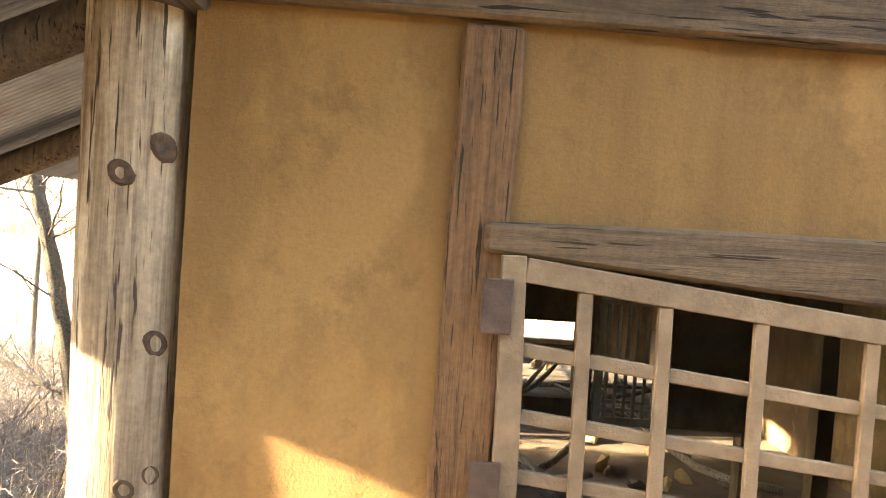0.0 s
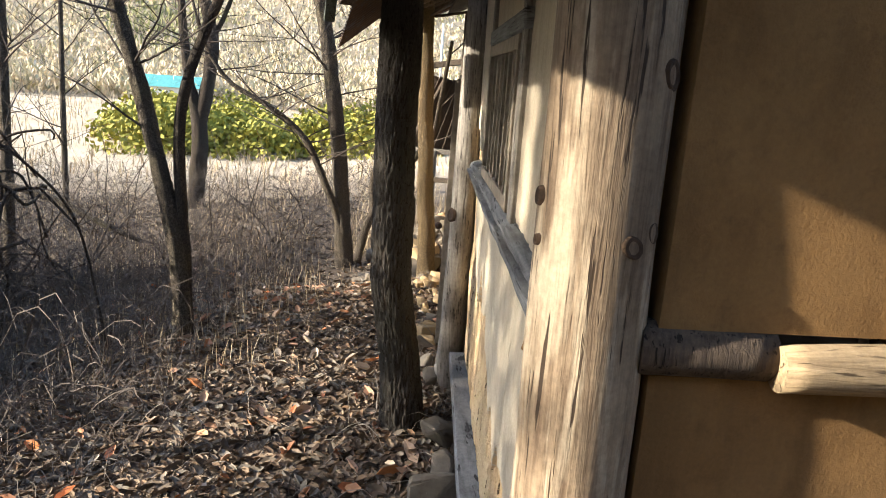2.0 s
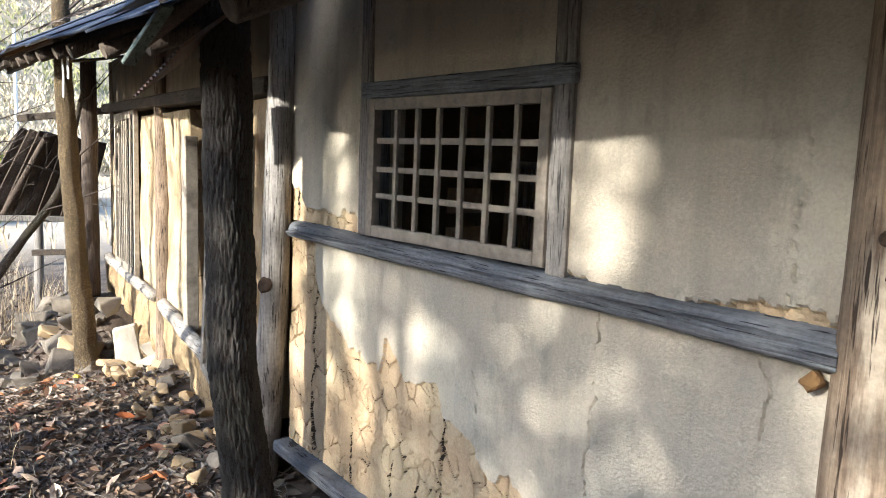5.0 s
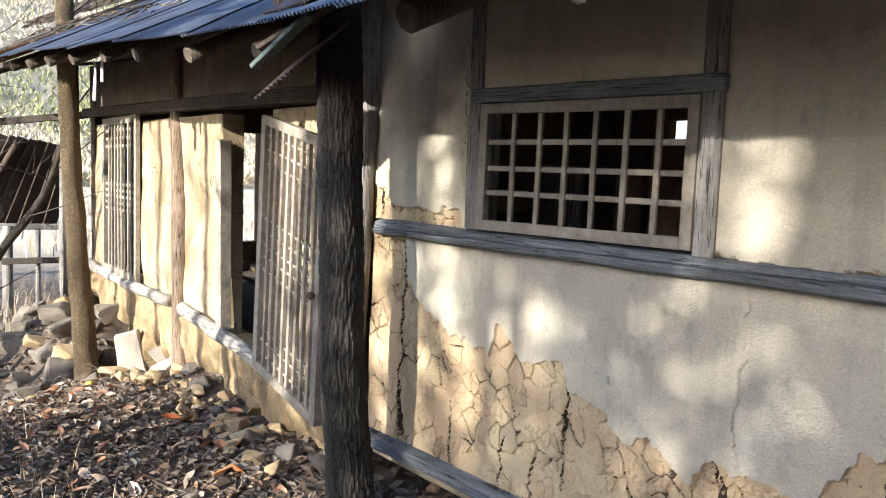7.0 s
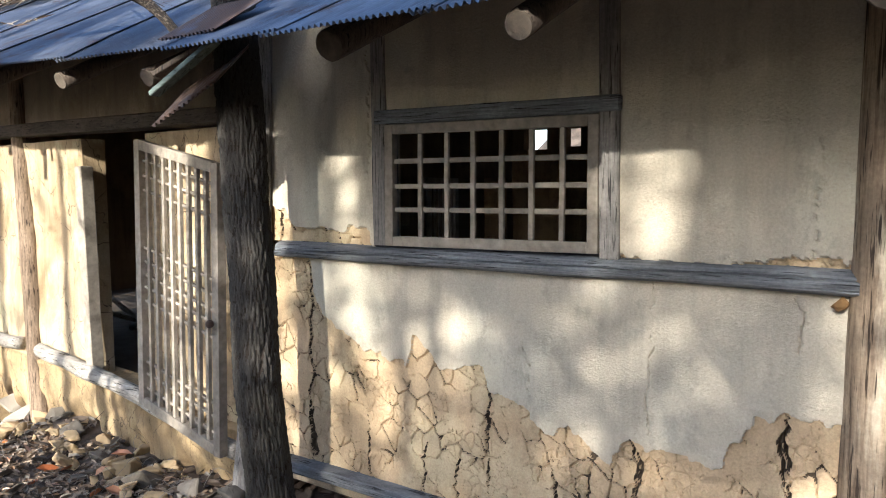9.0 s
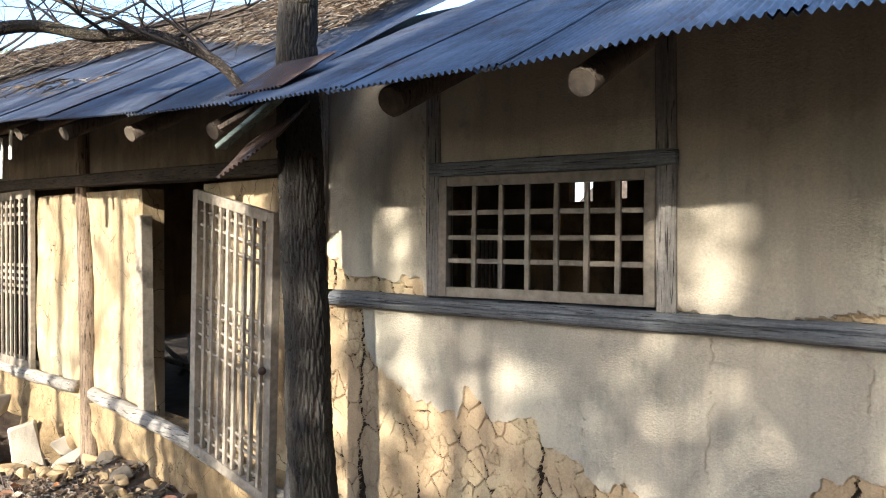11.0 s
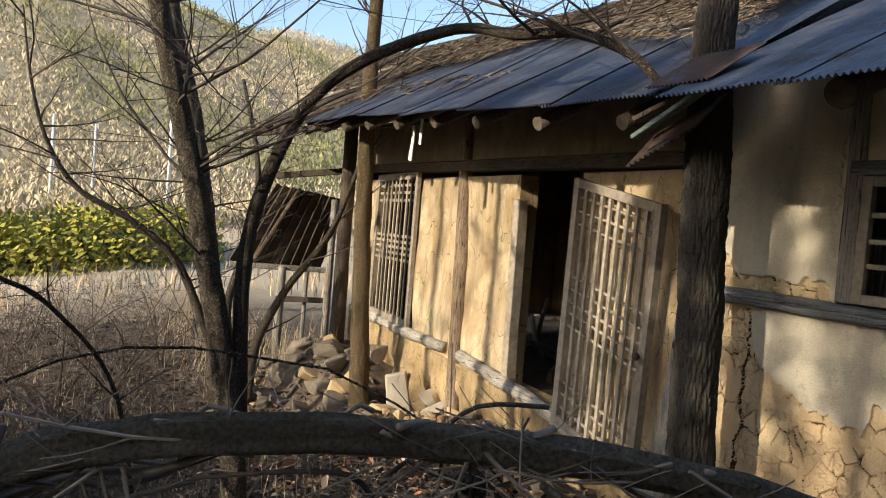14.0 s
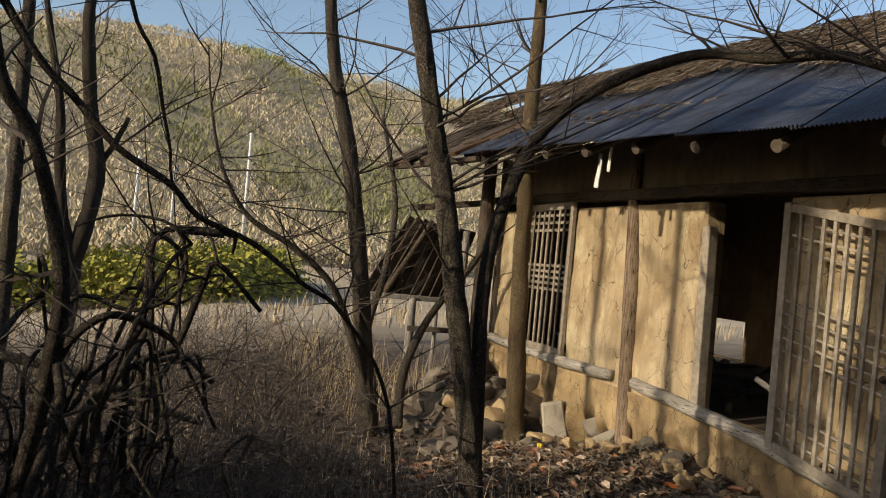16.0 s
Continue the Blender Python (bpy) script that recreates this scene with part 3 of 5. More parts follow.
plaster("wall_west_plaster_lower", "grey mud skim broken away from crazed and cracked raw ochre mud", 1.46, 4.05, 0.19, 1.225, 0.0044, lower_bare,
        [(3.80, 0.22, 1.2, 0.005), (3.785, 0.22, 0.48, 0.014), (2.80, 0.2, 0.80, 0.0035), (2.795, 0.55, 0.64, 0.010), (2.18, 0.2, 0.66, 0.005), (2.165, 0.40, 0.60, 0.008), (1.69, 0.2, 0.82, 0.005), (1.675, 0.45, 0.75, 0.006), (2.50, 0.2, 0.5, 0.005), (3.45, 0.2, 0.5, 0.0035), (3.12, 0.2, 0.45, 0.004), (2.95, 0.2, 0.42, 0.004)],
        [(2.14, 0.66, 1.22), (1.66, 1.0, 1.225), (2.62, 0.75, 0.95)])
plaster("wall_west_plaster_upper", "smooth ochre plaster with a crumbled lower edge on the sill beam", 1.46, 4.05, 1.285, 2.42, 0.008, upper_bare,
        [(3.99, 1.29, 1.5, 0.006)], [(3.405, 1.4, 2.4), (1.62, 1.3, 1.75)], [(2.275, 3.375, 1.27, 1.875)])
W2A, W2B = (wall_x2(HOUSE_END), HOUSE_END), (wall_x2(4.16), 4.16)
mud_wall("wall_west_gold", W2A, W2B, 0.26, 1.86, 0.15, [(HOUSE_END - 9.05, HOUSE_END - 7.85, 0.38, 1.86), (HOUSE_END - 5.92, HOUSE_END - 5.16, 0.26, 1.86)], MUD_GOLD, "golden mud plaster wall with worn edges", 0.026, 0.05)
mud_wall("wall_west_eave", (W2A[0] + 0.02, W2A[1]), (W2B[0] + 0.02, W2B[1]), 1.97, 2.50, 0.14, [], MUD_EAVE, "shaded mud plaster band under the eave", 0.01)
mud_wall("wall_south", (-0.472, 1.372), (3.3, 1.372), 1.30, 2.32, 0.14, [(0.572, 1.812, 1.30, 1.96)], MUD_BROWN, "brown mud plaster gable wall panel", 0.008)
mud_wall("wall_south_lower", (-0.474, 1.380), (3.3, 1.380), 0.0, 1.215, 0.14, [], MUD_BROWN, "brown mud plaster panel below the sill log", 0.012)
mud_wall("wall_east", (3.3, 1.5), (3.3, HOUSE_END), 0.0, 2.5, 0.14, [(1.2, 1.7, 1.75, 2.1), (2.35, 2.5, 1.89, 2.06), (2.68, 2.92, 1.87, 2.06), (7.0, 7.9, 0.25, 0.75)], INNER_SHADE, "back mud wall with small openings", 0.01, 0.2)
mud_wall("wall_north", (3.3, HOUSE_END), (wall_x2(HOUSE_END), HOUSE_END), 0.0, 2.5, 0.14, [(1.1, 1.9, 0.5, 1.9)], INNER_SHADE, "end mud wall with a broken opening", 0.01, 0.2)
mud_wall("wall_inner", (-0.35, 4.2), (2.5, 4.2), 0.1, 2.5, 0.10, [(0.93, 1.28, 1.28, 1.43), (0.93, 1.28, 0.98, 1.2), (1.38, 1.82, 0.86, 1.60), (0.93, 2.3, 0.24, 0.84), (2.35, 2.75, 0.24, 1.6)], INNER_SHADE, "inner mud partition wall with openings", 0.01, 0.2)


def eroded_footing():
    """The clay foot of the wall, washed out into bulges, pillars and hollows under the sill log."""
    ys, zs = np.arange(4.16, HOUSE_END + 0.02, 0.022), np.arange(-0.62, 0.285, 0.022)
    verts, faces = [], []
    for y in ys:
        for z in zs:
            p = Vector((0.0, y, z))
            low = smooth01((0.10 - z) / 0.35)
            pillar = noise.noise(Vector((0, y * 2.6, z * 0.7))) + 0.5 * noise.noise(Vector((3, y * 6, z * 2)))
            hollow = smooth01((pillar + 0.12) * 2.2) * low * 0.20
            bulge = 0.05 + 0.035 * noise.noise(p * 2.2) + 0.02 * noise.noise(p * 7) + 0.008 * noise.noise(p * 22)
            verts.append((wall_x2(y) - bulge + hollow, y, z))
    n = len(zs)
    for a in range(len(ys) - 1):
        for b in range(n - 1):
            q = a * n + b
            faces.append((q, q + 1, q + n + 1, q + n))
    top = len(verts)
    for y in ys:
        verts.append((wall_x2(y) + 0.22, y, zs[-1]))
    for a in range(len(ys) - 1):
        faces.append((a * n + n - 1, top + a, top + a + 1, (a + 1) * n + n - 1))
    tagged(raw("wall_west_footing", verts, faces, FOOTING, smooth=True), "crumbled hollowed yellow clay footing under the sill log", "wall", "", "structure")


eroded_footing()
fl = hexa([(-0.42, 1.5, 0.0), (3.25, 1.5, 0.0), (3.25, 9.7, 0.0), (0.1, 9.7, 0.0), (-0.42, 1.5, 0.24), (3.25, 1.5, 0.24), (3.25, 9.7, 0.24), (0.1, 9.7, 0.24)])
tagged(mesh_object("floor", fl, DIRT), "packed earth floor strewn with rubble", "floor", "", "structure")

# posts and timbers of the frame
frame_group = "round posts of the house"
p = thing("corner_post", "peeled round log corner post, bleached and knotty", "post", frame_group)
core = part("post", tube([(-0.567, 1.435, -0.1), (-0.574, 1.433, 0.9), (-0.58, 1.43, 1.6), (-0.586, 1.425, 2.4)], [0.108, 0.102, 0.098, 0.096], 28, 0.05, 0.0, step=0.06), POST_WOOD, p, smooth=True)


def knot(parent, at, out, r=0.012):
    out = Vector(out).normalized()
    bm = bmesh.new()
    s = out.orthogonal().normalized()
    o = out.cross(s)
    at = Vector(at)
    rings = []
    for rad, lift in ((1.3, -0.010), (1.0, 0.0035), (0.75, 0.0025), (0.4, 0.0)):
        rings.append([bm.verts.new(at + (s * math.cos(a) * rad + o * math.sin(a) * rad * 1.25) * r * (1 + 0.18 * noise.noise(Vector((math.cos(a) * 2, math.sin(a) * 2, at.z * 7)))) + out * lift) for a in [k * math.pi / 8 for k in range(16)]])
    for q, w in zip(rings, rings[1:]):
        for k in range(16):
            bm.faces.new((q[k], q[(k + 1) % 16], w[(k + 1) % 16], w[k]))
    bm.faces.new(rings[-1])
    part("knot", bm, KNOT, parent, smooth=True)


for z, a, r in ((2.0, -87, 0.019), (2.05, -45, 0.020), (1.70, -44, 0.019), (1.44, -68, 0.016), (1.43, -172, 0.008), (1.46, -42, 0.015), (1.50, -178, 0.014)):
    out = Vector((math.cos(radians(a)), math.sin(radians(a)), 0))
    knot(core, Vector((-0.58, 1.43, z)) + out * 0.098, out, r)


def round_post(label, pts, radii, mat=GREY_WOOD_Z):
    ob = thing("round_post", label, "post", frame_group)
    return part("post", tube(pts, radii, 18, 0.10, step=0.08), mat, ob, smooth=True)


q = round_post("weathered grey round post with a big knot", [(-0.56, 4.22, -0.12), (-0.545, 4.16, 0.4), (-0.545, 4.11, 1.0), (-0.535, 4.05, 2.4)], [0.085, 0.075, 0.068, 0.066])
knot(q, (-0.612, 4.09, 0.97), (-1, -0.4, 0), 0.03)
round_post("cracked brown half-buried post in the gold wall", [(-0.235, 6.72, -0.3), (-0.200, 6.80, 0.7), (-0.185, 6.87, 1.6), (-0.175, 6.92, 2.4)], [0.07, 0.07, 0.066, 0.062], BROWN_POST)
round_post("dark grey end post of the house", [(wall_x2(9.75) - 0.25, 9.62, -0.1), (wall_x2(9.75) - 0.24, 9.62, 2.5)], [0.09, 0.08], DARK_WOOD)


def timber(name, label, a, b, w, h, mat, rough=0.006):
    ob = thing(name, label, "timber")
    part("beam", beam(a, b, w, h, 0.008, 5, rough), mat, ob)
    return ob




def split_beam(y0, y1, mid0, mid1, height, proud):
    """A hand-hewn sill, split lengthwise: a pale upper lip set back above a darker rounded lower part."""
    n, prof = 320, 44
    verts, faces = [], []
    for i in range(n + 1):
        t = i / n
        y = y0 + (y1 - y0) * t
        h = height * (1 + 0.10 * noise.noise(Vector((y * 2.2, 0, 3))))
        zc = mid0 + (mid1 - mid0) * t + 0.006 * noise.noise(Vector((y * 1.7, 4, 1)))
        split = 0.58 - 0.16 * t + 0.10 * noise.noise(Vector((y * 2.6, 8, 0))) + 0.03 * noise.noise(Vector((y * 14, 8, 0)))
        for k in range(prof):
            f = k / (prof - 1)
            z = zc - h / 2 + h * f
            d = proud * (1 - max(0.0, abs(f - 0.45) * 2) ** 5)
            if f > split:
                d -= 0.013 + 0.03 * (f - split)
            d -= 0.022 * max(0.0, 1 - abs(f - split) / 0.035) * (0.45 + 0.55 * min(1.0, abs(noise.noise(Vector((y * 1.3, 2, 2)))) * 4))
            second = 0.24 + 0.08 * noise.noise(Vector((y * 2, 1, 6)))
            d -= 0.008 * max(0.0, 1 - abs(f - second) / 0.03) * max(0.0, noise.noise(Vector((y * 1.8, 3, 6))) * 3)
            d += 0.0025 * noise.noise(Vector((y * 5, z * 160, 0))) + 0.004 * noise.noise(Vector((y * 6, z * 20, 1)))
            verts.append((wall_x1(y) - d, y, z))
        verts += [(wall_x1(y) + 0.09, y, zc + h / 2), (wall_x1(y) + 0.09, y, zc - h / 2)]
    m = prof + 2
    for i in range(n):
        for k in range(m):
            q = (k + 1) % m
            faces.append((i * m + k, (i + 1) * m + k, (i + 1) * m + q, i * m + q))
    faces += [tuple(range(m)), tuple(range(n * m, (n + 1) * m))[::-1]]
    return verts, faces


sb = thing("sill_beam", "weathered split grey sill beam under the window", "timber")
bv, bf = split_beam(1.50, 3.985, 1.268, 1.25, 0.084, 0.062)
raw("beam", bv, bf, GREY_WOOD, sb)
timber("ground_sill", "grey ground sill beam on stones", (wall_x1(1.46) - 0.01, 1.46, 0.19), (wall_x1(4.06) - 0.01, 4.06, 0.175), 0.14, 0.055, GREY_WOOD)
timber("top_plate", "dark wall plate under the rafters", (wall_x2(4.16), 4.16, 1.91), (wall_x2(HOUSE_END), HOUSE_END, 1.99), 0.17, 0.085, DARK_BEAM)
for label, rows in (("bleached bowed door sill log", ((4.28, 0.165), (5.04, 0.245), (5.30, 0.285), (5.88, 0.325), (6.62, 0.375))), ("bleached sill log under the lattice screen", ((6.95, 0.375), (7.6, 0.345), (8.4, 0.33), (9.6, 0.33)))):
    s = thing("sill_log", label, "timber")
    part("log", tube([(wall_x2(y) - 0.055, y, z) for y, z in rows], [0.05] * len(rows), 14, 0.3, 0.08, step=0.05, seed=rows[0][0]), BLEACHED, s, smooth=True)
timber("eave_plate", "dark eave plate over the wall", (wall_x1(1.3) + 0.08, 1.30, 2.36), (wall_x1(4.1) + 0.08, 4.1, 2.36), 0.14, 0.12, DARK_BEAM)
timber("gable_beam", "brown gable tie beam", (-0.48, 1.42, 2.385), (3.3, 1.42, 2.385), 0.16, 0.13, BROWN_BEAM)
lt = thing("lintel", "rough brown window lintel, thicker at one end", "timber")
part("beam", hexa([(0.07, 1.33, 1.905), (1.5, 1.33, 1.80), (1.5, 1.47, 1.80), (0.07, 1.47, 1.905), (0.07, 1.33, 1.963), (1.5, 1.33, 1.985), (1.5, 1.47, 1.985), (0.07, 1.47, 1.963)], None, 0.008, 5, 0.008), BROWN_BEAM, lt)
timber("jamb", "reddish worn window jamb", (0.05, 1.398, 1.29), (0.06, 1.398, 2.31), 0.10, 0.115, RED_WOOD)
s = thing("sill_log", "barked pale sill log with broken plaster", "timber")
part("log", tube([(-0.27, 1.36, 1.245), (0.0, 1.355, 1.255), (0.5, 1.36, 1.258), (1.6, 1.37, 1.26)], [0.04, 0.046, 0.048, 0.046], 14, 0.12, step=0.06), LOG_X, s, smooth=True)
part("stub", tube([(-0.50, 1.40, 1.262), (-0.27, 1.40, 1.255)], [0.05, 0.048], 12, 0.1, step=0.05), DARK_WOOD, s, "dark broken log stub", smooth=True)
part("plaster_lump", boulder((-0.045, 1.378, 1.345), 0.085, (0.95, 0.2, 0.9), 3.3, 4), MUD_BROWN, s, "broken plaster on the log")

# window of the west wall
w = thing("lattice_window", "grey wooden lattice window in a weathered frame", "window")


def on1(y, z, off=0.0):
    return (wall_x1(y) - off, y, z)


part("jamb", beam(on1(3.335, 1.29, -0.02), on1(3.345, 2.36, -0.02), 0.10, 0.075), GREY_WOOD_Z, w)
part("jamb", beam(on1(2.285, 1.29, -0.02), on1(2.30, 2.36, -0.02), 0.10, 0.075), GREY_WOOD_Z, w)
part("lintel", beam(on1(2.25, 1.845, -0.015), on1(3.36, 1.85, -0.015), 0.10, 0.06), GREY_WOOD, w)
lattice(w, [on1(3.30, 1.295, 0.02), on1(2.325, 1.31, 0.02), on1(2.325, 1.81, 0.02), on1(3.30, 1.815, 0.02)], [0.188, 0.325, 0.455, 0.589, 0.721, 0.852], [0.30, 0.495, 0.70], 0.021, 0.042, 0.035, PALE_WOOD)
for z in (1.37, 1.72):
    part("hinge", beam(on1(2.30, z - 0.05, 0.035), on1(2.30, z + 0.05, 0.035), 0.006, 0.06, 0.002, 0), IRON, w, "rusted iron hinge plate")

# lattice window of the gable wall
w = thing("lattice_window", "sagging sheared brown wooden lattice window in the gable wall", "window")
lattice(w, [(0.115, 1.345, 1.315), (1.24, 1.335, 1.185), (1.24, 1.335, 1.785), (0.10, 1.345, 1.905)], [0.135, 0.265, 0.42, 0.605, 0.74, 0.875], [0.125, 0.32, 0.51, 0.715], 0.026, 0.045, 0.032, LATTICE_BROWN)
for z in (1.48, 1.81):
    part("hinge", beam((0.095, 1.322, z - 0.05), (0.095, 1.322, z + 0.05), 0.055, 0.006, 0.002, 0, up=(0, 1, 0)), IRON, w, "rusted iron hinge plate")

w = thing("lattice_screen", "warm brown lattice screen in the inner partition", "screen")
lattice(w, [(1.03, 4.14, 0.86), (1.46, 4.14, 0.86), (1.46, 4.14, 1.60), (1.03, 4.14, 1.60)], [0.16, 0.29, 0.42, 0.55, 0.68, 0.81], [0.12, 0.18], 0.02, 0.045, 0.03, PALE_WOOD)
random.seed(61)
for k in range(46):
    x, y = rnd(0.2, 3.0), rnd(3.2, 9.2)
    sz = rnd(0.03, 0.12)
    ob = thing("rubble", "broken mud rubble lying on the floor inside", "rubble", "rubble inside the house")
    part("lump", boulder((x, y, 0.24 + sz * 0.3), sz, (1, 1.2, 0.5), rnd(0, 9), 1), random.choice((CLAY, STONE, DARK_WOOD)), ob)
for k in range(14):
    x, y, a = rnd(0.4, 2.6), rnd(4.6, 8.8), rnd(0, 3.1)
    ob = thing("fallen_pole", "fallen broken roof pole on the floor", "pole", "fallen poles inside")
    dx, dy = math.cos(a) * 0.6, math.sin(a) * 0.6
    part("pole", tube([(x - dx, y - dy, 0.27), (x, y, 0.30), (x + dx, y + dy, rnd(0.3, 0.7))], [0.03, 0.03, 0.02], 7, 0.1, step=0.2), GREY_WOOD_Z, ob, smooth=True)

w = thing("lattice_window", "small barred window in the back wall", "window")
for k in range(6):
    part("slat", beam((3.28, 2.72 + k * 0.092, 1.74), (3.28, 2.72 + k * 0.092, 2.11), 0.03, 0.03, 0.003, 1), PALE_WOOD, w)

# door leaf, frame and the far lattice
d = thing("lattice_door", "bleached wooden lattice door leaf hanging open", "door")
lattice(d, [(-0.52, 5.10, 0.29), (-0.615, 4.31, 0.15), (-0.60, 4.28, 1.665), (-0.43, 5.175, 1.825)], [0.155, 0.255, 0.355, 0.455, 0.555, 0.655, 0.755, 0.855], [0.07, 0.125, 0.17, 0.40, 0.452, 0.496, 0.548, 0.60, 0.815, 0.87, 0.925], 0.025, 0.055, 0.050, PALE_WOOD, thin=0.6)
ring = bmesh.new()
bmesh.ops.create_icosphere(ring, subdivisions=2, radius=0.022, matrix=Matrix.Translation((-0.66, 4.33, 0.86)))
part("door_pull", ring, IRON, d, "rusted iron door pull")
f = thing("door_frame", "pale worn door frame post", "door frame")
part("jamb", beam((wall_x2(5.9) - 0.02, 5.88, 0.33), (wall_x2(5.9) - 0.02, 5.90, 1.68), 0.09, 0.07), PALE_WOOD, f)
part("jamb", beam((wall_x2(5.93) + 0.02, 5.945, 0.33), (wall_x2(5.93) + 0.02, 5.945, 1.87), 0.1, 0.05), GREY_WOOD_Z, f)
w = thing("lattice_screen", "tall broken bleached lattice screen in the gold wall", "window")


def on2(y, z, off=0.0):
    return (wall_x2(y) - off, y, z)


lattice(w, [on2(9.05, 0.36, 0.04), on2(7.85, 0.38, 0.04), on2(7.83, 1.92, 0.04), on2(9.0, 1.90, 0.04)], [0.2, 0.29, 0.38, 0.48, 0.57, 0.66, 0.76, 0.85], [0.42, 0.46, 0.5, 0.54, 0.58, 0.82, 0.87, 0.92], 0.03, 0.07, 0.04, PALE_WOOD)


knob = thing("clay_plug", "reddish clay plug at the beam end", "clay")
part("plug", boulder((-0.635, 1.545, 1.20), 0.035, (0.6, 0.9, 1.2), 2.0, 2), MUD_BROWN, knob)
# ---- roofs ----
def corrugated(p00, p10, p01, pitch=0.025, height=0.0065, rows=10, sag=0.02, bm=None):
    """A corrugated sheet: p00 to p10 along the eave, p00 to p01 up the slope."""
    p00, p10, p01 = Vector(p00), Vector(p10), Vector(p01)
    e, s = p10 - p00, p01 - p00
    n = e.cross(s).normalized()
    if n.z < 0:
        n = -n
    k = max(6, int(e.length / pitch * 6))
    bm = bm or bmesh.new()
    grid = []
    for j in range(rows + 1):
        row = []
        for i in range(k + 1):
            u, v = i / k, j / rows
            q = p00 + e * u + s * v
            q = q + n * (height * math.sin(2 * math.pi * u * e.length / pitch) + sag * noise.noise(q * 1.1))
            row.append(bm.verts.new(q))
        grid.append(row)
    for j in range(rows):
        for i in range(k):
            bm.faces.new((grid[j][i], grid[j][i + 1], grid[j + 1][i + 1], grid[j + 1][i]))
    return bm


roof = thing("tin_roof", "blue-grey corrugated tin roof over the near bay", "roof")
EAVE1 = [(1.0, -1.52, 2.03), (1.75, -1.50, 2.03), (2.5, -1.47, 2.015), (3.1, -1.43, 2.03), (3.62, -1.40, 2.05)]
for (y0, x0, z0), (y1, x1, z1) in zip(EAVE1, EAVE1[1:]):
    part("sheet", corrugated((x0, y0 - 0.04, z0 + 0.012 * (y0 > 1.5)), (x1, y1 + 0.04, z1), (x0 + 2.6, y0 - 0.04, z0 + 1.28)), TIN, roof, smooth=True)
roof2 = thing("tin_roof", "blue-grey corrugated tin roof over the far bays, littered with straw", "roof")
EAVE2 = [(3.75, -1.22, 2.09), (4.5, -1.27, 2.10), (5.3, -1.27, 2.14), (6.1, -1.25, 2.18), (6.9, -1.22, 2.25), (7.7, -1.16, 2.28), (8.5, -1.12, 2.31)]
for (y0, x0, z0), (y1, x1, z1) in zip(EAVE2, EAVE2[1:]):
    part("sheet", corrugated((x0, y0 - 0.04, z0 + 0.012), (x1, y1 + 0.04, z1), (x0 + 2.35, y0 - 0.04 + 0.12, z0 + 1.30)), TIN, roof2, smooth=True)
ce = hexa([(-0.5, 1.4, 2.44), (1.1, 1.4, 3.12), (1.1, 9.7, 3.12), (-0.4, 9.7, 2.44), (-0.5, 1.4, 2.47), (1.1, 1.4, 3.16), (1.1, 9.7, 3.16), (-0.4, 9.7, 2.47)])
ce = hexa([(1.1, 1.4, 3.12), (4.2, 1.4, 2.2), (4.2, 9.9, 2.2), (1.1, 9.9, 3.12), (1.1, 1.4, 3.16), (4.2, 1.4, 2.24), (4.2, 9.9, 2.24), (1.1, 9.9, 3.16)], ce)
tagged(mesh_object("ceiling", ce, DARK_WOOD), "dark boards under the roof", "ceiling", "", "structure")


def rafter(a, b, r, label="dark round rafter log with a sawn pale end"):
    ob = thing("rafter", label, "rafter", "rafters of the roof")
    a, b = Vector(a), Vector(b)
    stem = part("log", tube([a, a.lerp(b, 0.5), b], [r, r * 1.02, r], 14, 0.08, step=0.15), DARK_WOOD, ob, smooth=True)
    d = (a - b).normalized()
    part("end_grain", tube([a + d * 0.001, a + d * 0.006], [r * 0.97, r * 0.9], 14), END_WOOD, stem, "pale sawn end")


for y, x, z, r in ((2.25, -1.40, 1.965, 0.041), (3.03, -1.22, 2.02, 0.055), (1.45, -1.40, 1.95, 0.05)):
    rafter((x, y, z), (x + 1.3, y, z + 0.62), r)
for k, (y, x, z) in enumerate(((4.1, -1.13, 2.03), (4.7, -1.15, 2.06), (5.25, -1.18, 2.10), (5.83, -1.14, 2.145), (6.4, -1.13, 2.17), (6.95, -1.11, 2.2), (7.5, -1.08, 2.22), (8.1, -1.04, 2.25), (8.7, -1.0, 2.27))):
    rafter((x, y, z - 0.02), (x + 1.3, y, z + 0.63), 0.04)


# ---- trees ----
def branch(bm, p, d, length, r, depth, spread=0.7, seg=5, droop=0.0):
    """A crooked twig with smaller ones off it, all in one mesh."""
    pts, rad = [Vector(p)], [r]
    n = max(3, int(length / 0.16))
    dirn = Vector(d).normalized()
    for i in range(n):
        dirn = (dirn + Vector((rnd(-1, 1), rnd(-1, 1), rnd(-0.7, 0.9))) * 0.17 + Vector((0, 0, -droop))).normalized()
        pts.append(pts[-1] + dirn * length / n)
        rad.append(max(min(r, 0.0022) * 0.7, r * (1 - 0.8 * (i + 1) / n)))
    tube(pts, rad, seg, bm=bm, cap=False)
    if depth > 0:
        for _ in range(random.randint(3, 5)):
            k = random.randint(1, n - 1)
            away = Vector((rnd(-1, 1), rnd(-1, 1), rnd(-0.4, 1))).normalized()
            branch(bm, pts[k], (pts[k + 1] - pts[k]).normalized() * (1 - spread) + away * spread, length * rnd(0.35, 0.65), rad[k] * 0.6, depth - 1, spread, max(3, seg - 1), droop)


